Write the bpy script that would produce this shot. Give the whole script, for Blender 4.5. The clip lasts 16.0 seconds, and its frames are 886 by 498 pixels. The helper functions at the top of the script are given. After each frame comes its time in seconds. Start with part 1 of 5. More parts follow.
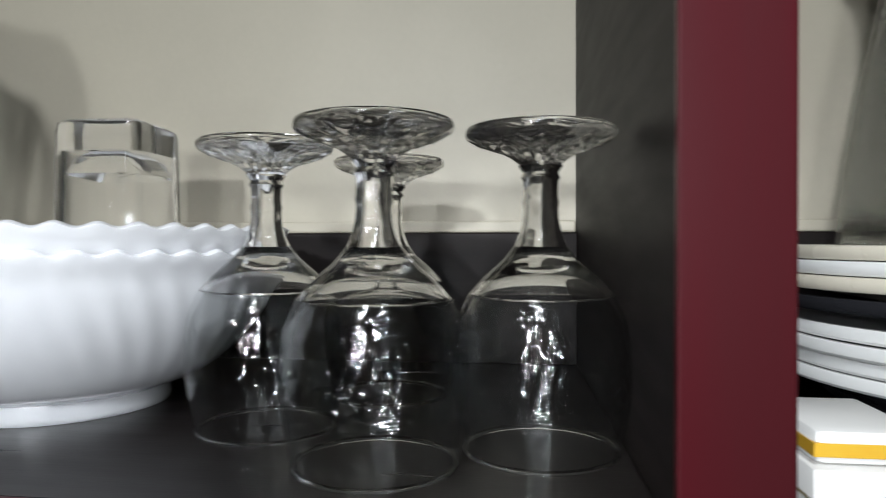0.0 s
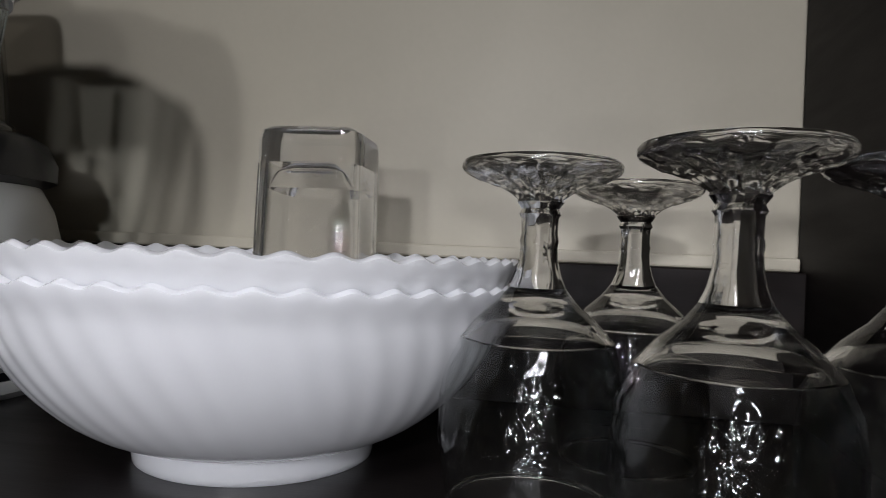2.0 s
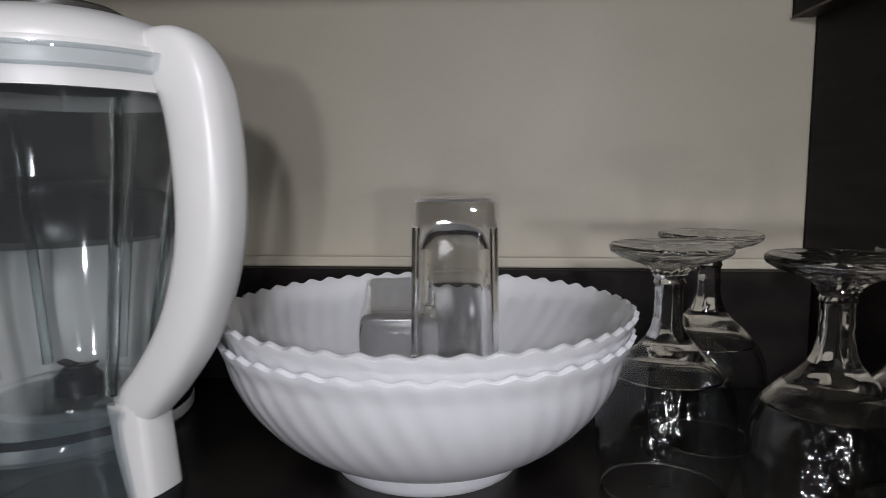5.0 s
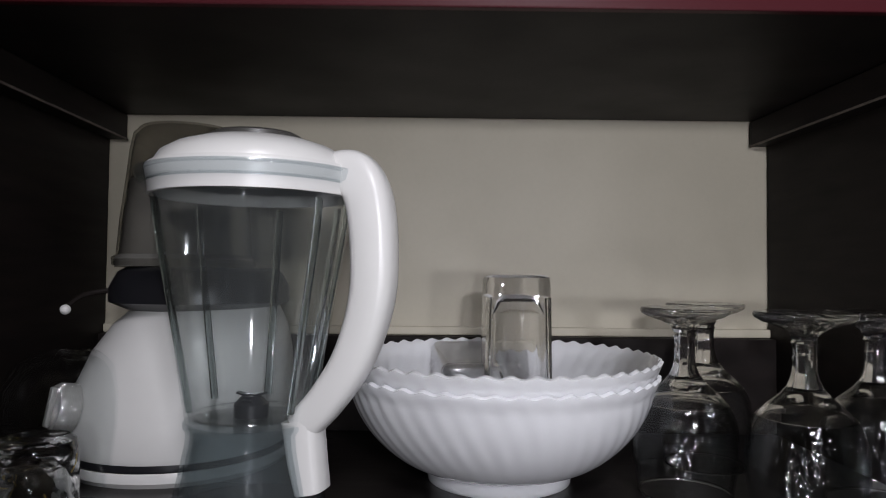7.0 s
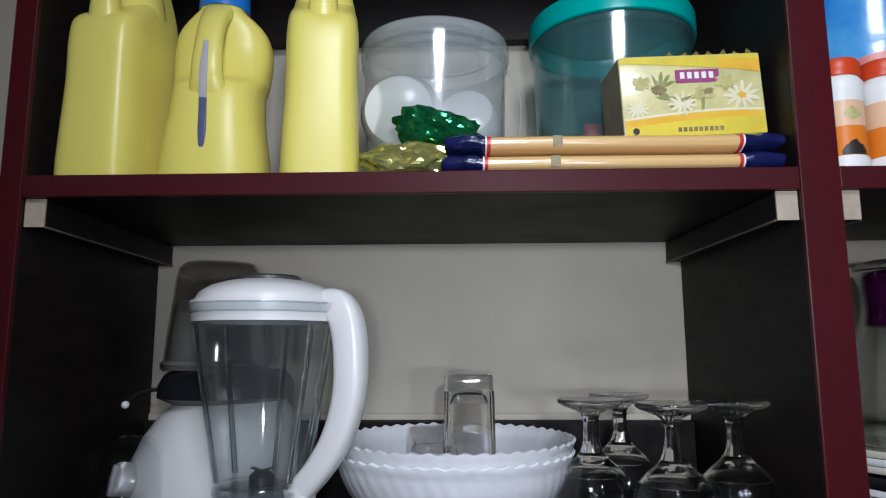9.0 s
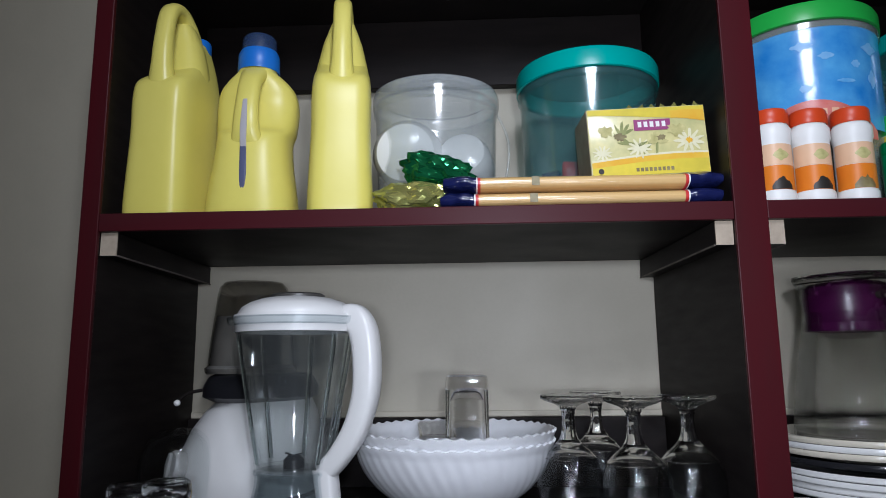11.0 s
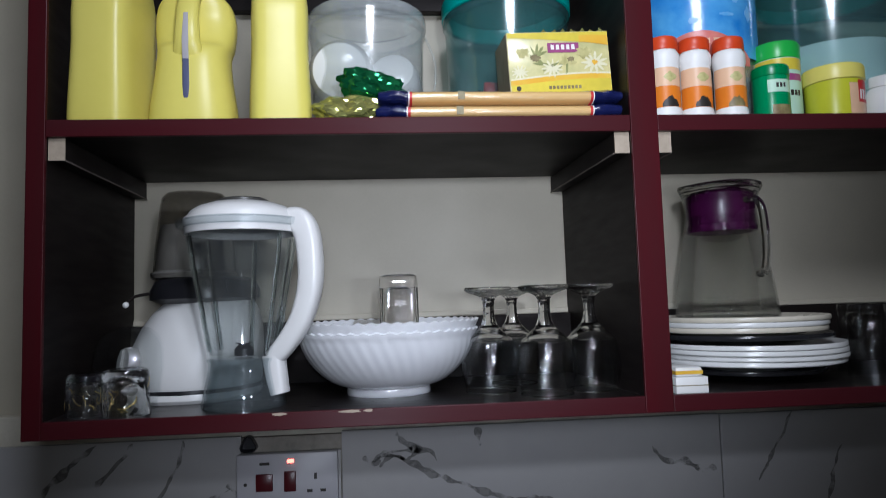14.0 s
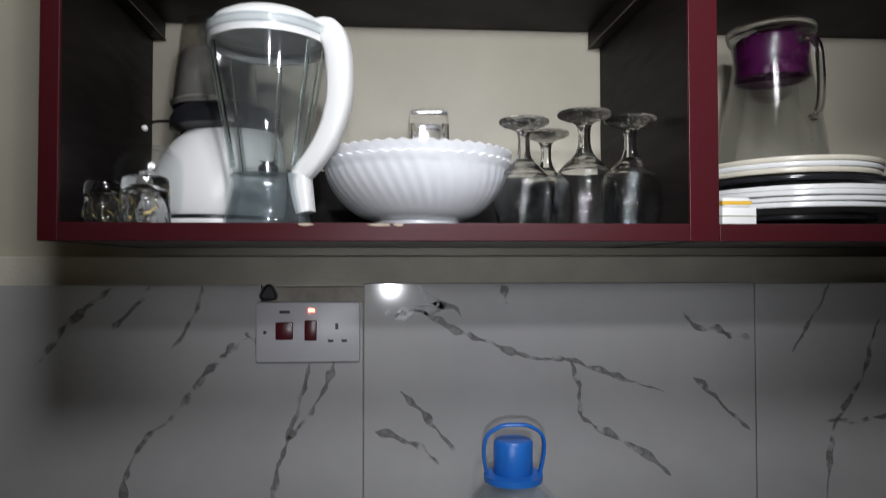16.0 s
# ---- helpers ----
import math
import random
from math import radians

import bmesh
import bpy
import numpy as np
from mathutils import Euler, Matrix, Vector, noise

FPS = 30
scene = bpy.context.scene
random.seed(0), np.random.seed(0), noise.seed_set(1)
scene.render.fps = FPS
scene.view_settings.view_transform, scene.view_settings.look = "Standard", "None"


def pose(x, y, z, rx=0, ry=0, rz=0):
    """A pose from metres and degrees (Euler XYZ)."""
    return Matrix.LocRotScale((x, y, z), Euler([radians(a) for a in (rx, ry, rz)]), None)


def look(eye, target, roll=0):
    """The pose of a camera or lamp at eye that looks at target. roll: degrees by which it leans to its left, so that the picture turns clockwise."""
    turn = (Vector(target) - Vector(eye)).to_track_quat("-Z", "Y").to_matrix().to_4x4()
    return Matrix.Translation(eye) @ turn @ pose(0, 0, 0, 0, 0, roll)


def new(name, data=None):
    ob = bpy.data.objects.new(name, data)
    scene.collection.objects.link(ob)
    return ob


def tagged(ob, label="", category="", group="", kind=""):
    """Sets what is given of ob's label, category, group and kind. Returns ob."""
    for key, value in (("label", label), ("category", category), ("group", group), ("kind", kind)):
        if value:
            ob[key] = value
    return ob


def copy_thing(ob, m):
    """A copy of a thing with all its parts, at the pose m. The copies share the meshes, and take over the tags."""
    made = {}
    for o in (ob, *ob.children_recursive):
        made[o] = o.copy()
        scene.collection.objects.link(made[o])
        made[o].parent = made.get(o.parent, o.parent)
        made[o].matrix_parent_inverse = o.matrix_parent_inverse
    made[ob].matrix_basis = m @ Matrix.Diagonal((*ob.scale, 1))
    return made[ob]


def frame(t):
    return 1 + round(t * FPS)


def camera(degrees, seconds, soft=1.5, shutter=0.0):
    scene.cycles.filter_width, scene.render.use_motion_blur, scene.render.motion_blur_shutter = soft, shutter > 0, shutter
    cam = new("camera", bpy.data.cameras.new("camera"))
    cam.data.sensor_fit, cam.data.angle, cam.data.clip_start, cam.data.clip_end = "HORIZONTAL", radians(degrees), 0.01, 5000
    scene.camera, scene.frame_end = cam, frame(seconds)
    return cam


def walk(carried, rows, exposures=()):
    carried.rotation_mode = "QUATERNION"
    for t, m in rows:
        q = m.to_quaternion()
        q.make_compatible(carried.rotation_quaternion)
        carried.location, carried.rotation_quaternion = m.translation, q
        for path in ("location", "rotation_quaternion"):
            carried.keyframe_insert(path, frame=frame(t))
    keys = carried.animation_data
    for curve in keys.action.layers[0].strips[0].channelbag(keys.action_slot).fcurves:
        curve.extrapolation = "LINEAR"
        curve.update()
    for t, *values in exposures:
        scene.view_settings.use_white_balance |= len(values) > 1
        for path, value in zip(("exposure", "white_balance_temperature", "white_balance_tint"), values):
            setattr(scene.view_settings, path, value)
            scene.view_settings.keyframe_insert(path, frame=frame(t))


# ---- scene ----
cam = camera(67.1, 16.0, soft=0.7, shutter=0.5)
PATH = [
    (0, (0.622, -0.195, 0.101), (0.37, 1.789, 0.083), -0.1),
    (0.5, (0.58, -0.203, 0.099), (0.343, 1.783, 0.132), 1.1),
    (1, (0.555, -0.173, 0.101), (0.241, 1.802, 0.135), 1.3),
    (1.5, (0.533, -0.163, 0.114), (0.18, 1.805, 0.098), 2.6),
    (2, (0.514, -0.16, 0.111), (0.16, 1.808, 0.123), 2.4),
    (2.5, (0.501, -0.162, 0.153), (0.192, 1.806, -0.027), 0.6),
    (3, (0.488, -0.174, 0.195), (0.239, 1.783, -0.133), 0.8),
    (5.5, (0.383, -0.265, 0.18), (0.275, 1.721, -0.028), 0.1),
    (6, (0.352, -0.292, 0.179), (0.264, 1.698, 0.005), 0.9),
    (6.5, (0.337, -0.341, 0.17), (0.266, 1.658, 0.137), 1.6),
    (7, (0.333, -0.373, 0.17), (0.345, 1.626, 0.236), 0.6),
    (7.5, (0.34, -0.411, 0.184), (0.334, 1.585, 0.3), -0.6),
    (8, (0.355, -0.453, 0.181), (0.338, 1.537, 0.386), -0.9),
    (8.5, (0.374, -0.487, 0.183), (0.372, 1.495, 0.453), -0.3),
    (9, (0.39, -0.537, 0.193), (0.329, 1.441, 0.486), -0.2),
    (11.3, (0.405, -0.672, 0.186), (0.315, 1.299, 0.511), -0.6),
    (11.5, (0.398, -0.681, 0.196), (0.343, 1.295, 0.502), -1.3),
    (12, (0.392, -0.697, 0.195), (0.41, 1.278, 0.507), -2.3),
    (12.5, (0.387, -0.713, 0.188), (0.514, 1.26, 0.491), -1.4),
    (13, (0.384, -0.732, 0.182), (0.565, 1.241, 0.46), -1.5),
    (13.5, (0.385, -0.74, 0.162), (0.572, 1.239, 0.381), -1.6),
    (14, (0.382, -0.735, 0.13), (0.546, 1.252, 0.288), -1.8),
    (14.5, (0.378, -0.729, 0.103), (0.545, 1.258, 0.255), -1.3),
    (15, (0.38, -0.727, 0.069), (0.484, 1.266, 0.19), -1.3),
    (15.5, (0.368, -0.706, 0.016), (0.446, 1.29, 0.115), -0.5),
    (16, (0.355, -0.686, -0.026), (0.492, 1.309, 0.025), -0.1),
]
walk(cam, [(t, look(eye, target, roll)) for t, eye, target, roll in PATH],
     [(0, 0.75, 6400, 5), (0.5, 0.5, 6350, 4), (1, 0.35, 6500, 8), (2, -0.02, 6550, 11), (3, 0.06, 6480, 11), (5.5, -0.28, 6600, 12), (6.5, -0.17, 6600, 13), (8, -0.19, 6250, 11), (9, -0.16, 5950, 10), (11.5, -0.17, 5900, 10),
      (14.5, 0.03, 5880, 9), (16, 0.51, 6450, 8)])
TORCH, LOW_STAND_IN, OVERHEAD_FILL = 22.0, 5.8, 7.5
# ---------------------------------------------------------------- world and light
world = bpy.data.worlds.new("world")
scene.world = world
world.use_nodes = True
world.node_tree.nodes["Background"].inputs["Color"].default_value = (0.75, 0.85, 1.0, 1)
world.node_tree.nodes["Background"].inputs["Strength"].default_value = 0.05


# fixed spots stand in for the one moving torch, plus an added overhead fill
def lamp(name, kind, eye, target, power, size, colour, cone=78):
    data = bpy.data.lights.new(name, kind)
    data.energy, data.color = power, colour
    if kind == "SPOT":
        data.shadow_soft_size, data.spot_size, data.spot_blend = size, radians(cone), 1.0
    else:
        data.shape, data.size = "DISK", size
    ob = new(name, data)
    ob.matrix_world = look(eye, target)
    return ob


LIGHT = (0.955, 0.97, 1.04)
# three spots added along the torch's way, sharing its power to soften shadows
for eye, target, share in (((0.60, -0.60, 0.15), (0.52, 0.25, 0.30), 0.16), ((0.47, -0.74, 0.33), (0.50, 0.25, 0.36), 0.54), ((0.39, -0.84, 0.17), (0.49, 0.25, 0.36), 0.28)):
    lamp("torch_stand_in", "SPOT", eye, target, TORCH * share, 0.022, LIGHT, 86)
# extra low spot, added to light the tiles from the torch's last place
lamp("torch_stand_in", "SPOT", (0.335, -0.82, -0.09), (0.46, 0.25, -0.28), LOW_STAND_IN, 0.006, LIGHT, 62)
# added fill without a known source, brightens bowl insides and the upper shelf
lamp("overhead_fill", "AREA", (0.52, -0.95, 0.95), (0.48, 0.15, 0.15), OVERHEAD_FILL, 0.30, LIGHT)


# ---------------------------------------------------------------- materials
def material(name, colour, rough=0.5, metal=0.0, vary=0.15, scale=12.0, bump=0.1, stretch=(1, 1, 1), second=None,
             fine=120.0, coat=0.0, spec=0.5, island=0.0):
    """A plain surface with stains at one scale, grain at another and a fine relief."""
    m = bpy.data.materials.new(name)
    m.use_nodes = True
    nt = m.node_tree
    n, l = nt.nodes, nt.links
    b = n["Principled BSDF"]
    b.inputs["Metallic"].default_value = metal
    b.inputs["Coat Weight"].default_value = coat
    b.inputs["Coat Roughness"].default_value = 0.12
    b.inputs["Specular IOR Level"].default_value = spec
    tc = n.new("ShaderNodeTexCoord")
    mp = n.new("ShaderNodeMapping")
    mp.inputs["Scale"].default_value = stretch
    l.new(tc.outputs["Object"], mp.inputs["Vector"])
    big = n.new("ShaderNodeTexNoise")
    big.inputs["Scale"].default_value, big.inputs["Detail"].default_value = scale, 5
    small = n.new("ShaderNodeTexNoise")
    small.inputs["Scale"].default_value, small.inputs["Detail"].default_value = fine, 6
    l.new(mp.outputs["Vector"], big.inputs["Vector"])
    l.new(mp.outputs["Vector"], small.inputs["Vector"])
    mix = n.new("ShaderNodeMix")
    mix.data_type = "RGBA"
    other = second or tuple(c * (1 - vary) for c in colour)
    mix.inputs["A"].default_value = (*colour, 1)
    mix.inputs["B"].default_value = (*other, 1)
    add = n.new("ShaderNodeMath")
    add.operation = "MULTIPLY_ADD"
    l.new(small.outputs["Fac"], add.inputs[0])
    add.inputs[1].default_value = 0.5
    sub = n.new("ShaderNodeMath")
    sub.operation = "MULTIPLY_ADD"
    l.new(big.outputs["Fac"], sub.inputs[0])
    sub.inputs[1].default_value, sub.inputs[2].default_value = 2.2, -0.85
    l.new(sub.outputs[0], add.inputs[2])
    add.use_clamp = True
    l.new(add.outputs[0], mix.inputs["Factor"])
    l.new(mix.outputs["Result"], b.inputs["Base Color"])
    rr = n.new("ShaderNodeMapRange")
    rr.inputs["To Min"].default_value, rr.inputs["To Max"].default_value = max(0.02, rough - 0.08), min(1, rough + 0.1)
    l.new(big.outputs["Fac"], rr.inputs["Value"])
    l.new(rr.outputs["Result"], b.inputs["Roughness"])
    if bump:
        bp = n.new("ShaderNodeBump")
        bp.inputs["Strength"].default_value, bp.inputs["Distance"].default_value = bump, 0.001
        l.new(small.outputs["Fac"], bp.inputs["Height"])
        l.new(bp.outputs["Normal"], b.inputs["Normal"])
    return m


def glass(name, colour=(1, 1, 1), rough=0.0, clear=0.15, ior=1.47, cell=0.0):
    """Real glass, with a share that light passes straight through."""
    m = bpy.data.materials.new(name)
    m.use_nodes = True
    n, l = m.node_tree.nodes, m.node_tree.links
    n.remove(n["Principled BSDF"])
    g = n.new("ShaderNodeBsdfGlass")
    g.inputs["Color"].default_value, g.inputs["Roughness"].default_value, g.inputs["IOR"].default_value = (*colour, 1), rough, ior
    t = n.new("ShaderNodeBsdfTransparent")
    t.inputs["Color"].default_value = (*colour, 1)
    mx = n.new("ShaderNodeMixShader")
    mx.inputs[0].default_value = clear
    l.new(g.outputs[0], mx.inputs[1])
    l.new(t.outputs[0], mx.inputs[2])
    l.new(mx.outputs[0], n["Material Output"].inputs["Surface"])
    if cell:
        tc = n.new("ShaderNodeTexCoord")
        v = n.new("ShaderNodeTexVoronoi")
        v.feature = "SMOOTH_F1"
        v.inputs["Scale"].default_value = 1 / cell
        b = n.new("ShaderNodeBump")
        b.inputs["Strength"].default_value, b.inputs["Distance"].default_value = 1.0, cell * 0.14
        l.new(tc.outputs["Object"], v.inputs["Vector"])
        l.new(v.outputs["Distance"], b.inputs["Height"])
        l.new(b.outputs["Normal"], g.inputs["Normal"])
    return m


def thin_glass(name, tint=(0.97, 0.98, 0.98), rough=0.03, cell=0.0, deep=0.0006, edge=0.4):
    """A thin wall of glass: see-through, with a mirror gloss and, where cell is given, shallow dimples."""
    m = bpy.data.materials.new(name)
    m.use_nodes = True
    n, l = m.node_tree.nodes, m.node_tree.links
    n.remove(n["Principled BSDF"])
    t = n.new("ShaderNodeBsdfTransparent")
    t.inputs["Color"].default_value = (*tint, 1)
    g = n.new("ShaderNodeBsdfGlossy")
    g.inputs["Roughness"].default_value = rough
    f = n.new("ShaderNodeLayerWeight")
    pw = n.new("ShaderNodeMath")
    pw.operation = "POWER"
    l.new(f.outputs["Facing"], pw.inputs[0])
    pw.inputs[1].default_value = 3.5
    ma = n.new("ShaderNodeMath")
    ma.operation = "MULTIPLY_ADD"
    l.new(pw.outputs[0], ma.inputs[0])
    ma.inputs[1].default_value, ma.inputs[2].default_value = edge, 0.036
    mx = n.new("ShaderNodeMixShader")
    l.new(ma.outputs[0], mx.inputs[0])
    l.new(t.outputs[0], mx.inputs[1])
    l.new(g.outputs[0], mx.inputs[2])
    l.new(mx.outputs[0], n["Material Output"].inputs["Surface"])
    if cell:
        tc = n.new("ShaderNodeTexCoord")
        mp = n.new("ShaderNodeMapping")
        mp.inputs["Scale"].default_value = (1, 1, 0.7)
        v = n.new("ShaderNodeTexVoronoi")
        v.feature = "SMOOTH_F1"
        v.inputs["Scale"].default_value = 1 / cell
        b = n.new("ShaderNodeBump")
        b.inputs["Strength"].default_value, b.inputs["Distance"].default_value = 1.0, deep
        l.new(tc.outputs["Object"], mp.inputs["Vector"])
        l.new(mp.outputs["Vector"], v.inputs["Vector"])
        l.new(v.outputs["Distance"], b.inputs["Height"])
        l.new(b.outputs["Normal"], g.inputs["Normal"])
    return m


def clear_plastic(name, colour=(0.9, 0.95, 0.95), haze=0.12, white=(0.8, 0.85, 0.85), rough=0.12):
    """Thin clear plastic: mostly see-through, with a milky share and a gloss at grazing angles."""
    m = bpy.data.materials.new(name)
    m.use_nodes = True
    n, l = m.node_tree.nodes, m.node_tree.links
    b = n["Principled BSDF"]
    b.inputs["Base Color"].default_value, b.inputs["Roughness"].default_value = (*white, 1), 0.4
    t = n.new("ShaderNodeBsdfTransparent")
    t.inputs["Color"].default_value = (*colour, 1)
    a = n.new("ShaderNodeMixShader")
    tc = n.new("ShaderNodeTexCoord")
    nz = n.new("ShaderNodeTexNoise")
    nz.inputs["Scale"].default_value = 30
    l.new(tc.outputs["Object"], nz.inputs["Vector"])
    mr = n.new("ShaderNodeMapRange")
    mr.inputs["To Min"].default_value, mr.inputs["To Max"].default_value = haze * 0.6, haze * 1.4
    l.new(nz.outputs["Fac"], mr.inputs["Value"])
    l.new(mr.outputs["Result"], a.inputs[0])
    l.new(t.outputs[0], a.inputs[1])
    l.new(b.outputs[0], a.inputs[2])
    g = n.new("ShaderNodeBsdfGlossy")
    g.inputs["Roughness"].default_value = rough
    lw = n.new("ShaderNodeLayerWeight")
    pw = n.new("ShaderNodeMath")
    pw.operation = "POWER"
    l.new(lw.outputs["Facing"], pw.inputs[0])
    pw.inputs[1].default_value = 4.0
    ma = n.new("ShaderNodeMath")
    ma.operation = "MULTIPLY_ADD"
    l.new(pw.outputs[0], ma.inputs[0])
    ma.inputs[1].default_value, ma.inputs[2].default_value = 0.5, 0.075
    e = n.new("ShaderNodeMixShader")
    l.new(ma.outputs[0], e.inputs[0])
    l.new(a.outputs[0], e.inputs[1])
    l.new(g.outputs[0], e.inputs[2])
    l.new(e.outputs[0], n["Material Output"].inputs["Surface"])
    return m


M_WALL = material("cream_wall_paint", (0.478, 0.438, 0.345), 0.5, vary=0.1, scale=9, bump=0.12, fine=220)
M_DARK = material("dark_brown_laminate", (0.0135, 0.0100, 0.0090), 0.5, second=(0.008, 0.0062, 0.0057), spec=0.14, scale=14, stretch=(1, 1, 6), bump=0.05)
M_FLOORB = material("dark_board_top", (0.009, 0.007, 0.0066), 0.3, second=(0.010, 0.008, 0.0075), spec=0.4, scale=18, stretch=(1, 6, 1), bump=0.04)
M_RED = material("mahogany_lacquer", (0.060, 0.0055, 0.009), 0.33, spec=0.14, second=(0.045, 0.008, 0.010), scale=25, stretch=(1, 1, 0.12), fine=90, bump=0.05)
M_REDH = material("mahogany_lacquer_lying", (0.052, 0.0065, 0.0095), 0.33, spec=0.14, second=(0.05, 0.010, 0.013), scale=25, stretch=(0.12, 1, 1), fine=90, bump=0.05)
M_PLASTER = material("cream_plaster", (0.62, 0.58, 0.48), 0.8, vary=0.2, scale=16, fine=180, bump=0.4)
M_RAW = material("raw_batten_end", (0.45, 0.37, 0.28), 0.8, vary=0.3, scale=60, fine=300, bump=0.3)
M_EDGE = material("pale_batten_edge", (0.16, 0.13, 0.11), 0.7, vary=0.5, scale=60, fine=300, bump=0.2)
M_TILE = material("marble_look_tile", (0.40, 0.39, 0.38), 0.06, second=(0.33, 0.323, 0.32), scale=4, fine=30, bump=0.0)
M_VEIN = material("tile_vein", (0.13, 0.125, 0.12), 0.18, second=(0.22, 0.216, 0.21), scale=28, fine=160, bump=0.0)
vein_nodes, vein_links = M_VEIN.node_tree.nodes, M_VEIN.node_tree.links
vein_clear, vein_mix, vein_noise, vein_ramp = (vein_nodes.new(k) for k in ("ShaderNodeBsdfTransparent", "ShaderNodeMixShader", "ShaderNodeTexNoise", "ShaderNodeMapRange"))
vein_noise.inputs["Scale"].default_value, vein_noise.inputs["Detail"].default_value = 55, 6
vein_ramp.inputs["From Min"].default_value, vein_ramp.inputs["From Max"].default_value = 0.36, 0.62
vein_links.new(vein_noise.outputs["Fac"], vein_ramp.inputs["Value"])
vein_links.new(vein_ramp.outputs["Result"], vein_mix.inputs[0])
vein_links.new(vein_clear.outputs[0], vein_mix.inputs[1])
vein_links.new(vein_nodes["Principled BSDF"].outputs[0], vein_mix.inputs[2])
vein_links.new(vein_mix.outputs[0], vein_nodes["Material Output"].inputs["Surface"])
vein_links.new([q for q in vein_nodes if q.bl_idname == "ShaderNodeTexCoord"][0].outputs["Object"], vein_noise.inputs["Vector"])
M_GROUT = material("grey_mortar", (0.33, 0.30, 0.26), 0.95, vary=0.4, scale=40, fine=200, bump=0.6)
M_OPAL = material("opal_glass", (0.82, 0.83, 0.86), 0.14, vary=0.03, scale=8, bump=0.0, coat=0.3)
opal = M_OPAL.node_tree.nodes["Principled BSDF"]
opal.inputs["Subsurface Weight"].default_value, opal.inputs["Subsurface Scale"].default_value = 0.75, 0.012
opal.inputs["Subsurface Radius"].default_value = (1.0, 1.0, 1.0)
M_WPLASTIC = material("white_plastic", (0.74, 0.73, 0.71), 0.3, vary=0.05, scale=10, bump=0.02)
M_CERAMIC = material("white_ceramic", (0.76, 0.76, 0.74), 0.18, vary=0.05, scale=20, bump=0.0, coat=0.3)
M_CREAMC = material("cream_ceramic", (0.66, 0.61, 0.50), 0.25, vary=0.08, scale=20, bump=0.0)
M_BLACK = material("black_plastic", (0.015, 0.015, 0.018), 0.3, vary=0.2, scale=30, bump=0.03)
M_GREYP = material("grey_translucent_plastic", (0.34, 0.335, 0.32), 0.3, vary=0.1, scale=14, bump=0.03)
M_CAPGREY = material("dark_grey_cap_plastic", (0.06, 0.058, 0.053), 0.35, vary=0.15, scale=20, bump=0.02)
M_YELLOW = material("yellow_bottle_plastic", (0.74, 0.655, 0.15), 0.34, second=(0.68, 0.60, 0.12), scale=6, fine=80, bump=0.03)
M_BLUE = material("blue_cap_plastic", (0.02, 0.17, 0.62), 0.35, vary=0.15, scale=20, bump=0.02)
M_TEAL = material("teal_lid_plastic", (0.0, 0.36, 0.32), 0.3, vary=0.1, scale=14, bump=0.02)
M_GREENL = material("green_lid_plastic", (0.03, 0.42, 0.06), 0.32, vary=0.1, scale=14, bump=0.02)
M_DKGREEN = material("dark_green_plastic", (0.0, 0.20, 0.06), 0.3, vary=0.12, scale=20, bump=0.02)
M_ORANGE = material("orange_red_cap", (0.62, 0.06, 0.012), 0.35, vary=0.1, scale=20, bump=0.02)
M_PURPLE = material("purple_lid_plastic", (0.055, 0.005, 0.042), 0.25, vary=0.2, scale=20, bump=0.02)
M_SOCKET = material("white_socket_plastic", (0.44, 0.43, 0.45), 0.35, vary=0.05, scale=20, bump=0.02)
M_ROCKER = material("dark_red_rocker", (0.065, 0.004, 0.008), 0.3, vary=0.1, scale=20, bump=0.0)
M_GLASS = glass("clear_glass", rough=0.02, clear=0.05, ior=1.5)
M_FOOT = glass("moulded_foot_glass", rough=0.04, clear=0.03, ior=1.5, cell=0.008)
M_THIN = thin_glass("dimpled_thin_glass", rough=0.06, cell=0.0048, deep=0.0013, edge=0.75)
M_THINP = thin_glass("plain_thin_glass", rough=0.06, cell=0.006, deep=0.0015)
M_PITCHER = glass("thin_pitcher_glass", (0.98, 0.985, 0.985), rough=0.02, clear=0.60, ior=1.45)
M_JAR = clear_plastic("clear_jug_plastic", (0.978, 0.988, 0.988), 0.018, (0.7, 0.75, 0.76), 0.05)
M_RIB = glass("jug_rib_glass", (0.90, 0.94, 0.94), rough=0.03, clear=0.12)
M_SMOKE = clear_plastic("smoky_collar_plastic", (0.87, 0.90, 0.91), 0.045, (0.48, 0.54, 0.56), 0.05)
M_COVER = clear_plastic("smoky_cover_plastic", (0.86, 0.85, 0.83), 0.07, (0.08, 0.077, 0.072), 0.10)
M_CLEAR = clear_plastic("clear_tub_plastic", (0.975, 0.985, 0.985), haze=0.11)
M_CLEARLID = clear_plastic("clear_lid_plastic", (0.95, 0.96, 0.96), haze=0.26)
M_TEALBODY = clear_plastic("bluish_tub_plastic", (0.84, 0.935, 0.94), 0.07, (0.25, 0.48, 0.50))


# ---------------------------------------------------------------- mesh helpers
def obj_from(bm, name, mat, smooth=True):
    bmesh.ops.recalc_face_normals(bm, faces=bm.faces)
    me = bpy.data.meshes.new(name)
    bm.to_mesh(me)
    bm.free()
    if smooth:
        me.shade_smooth()
        me.set_sharp_from_angle(angle=radians(38))
    me.materials.append(mat)
    return new(name, me)


def part(name, bm, mat, parent, label="", smooth=True):
    ob = obj_from(bm, name, mat, smooth)
    ob.parent = parent
    if label:
        ob["label"] = label
    return ob


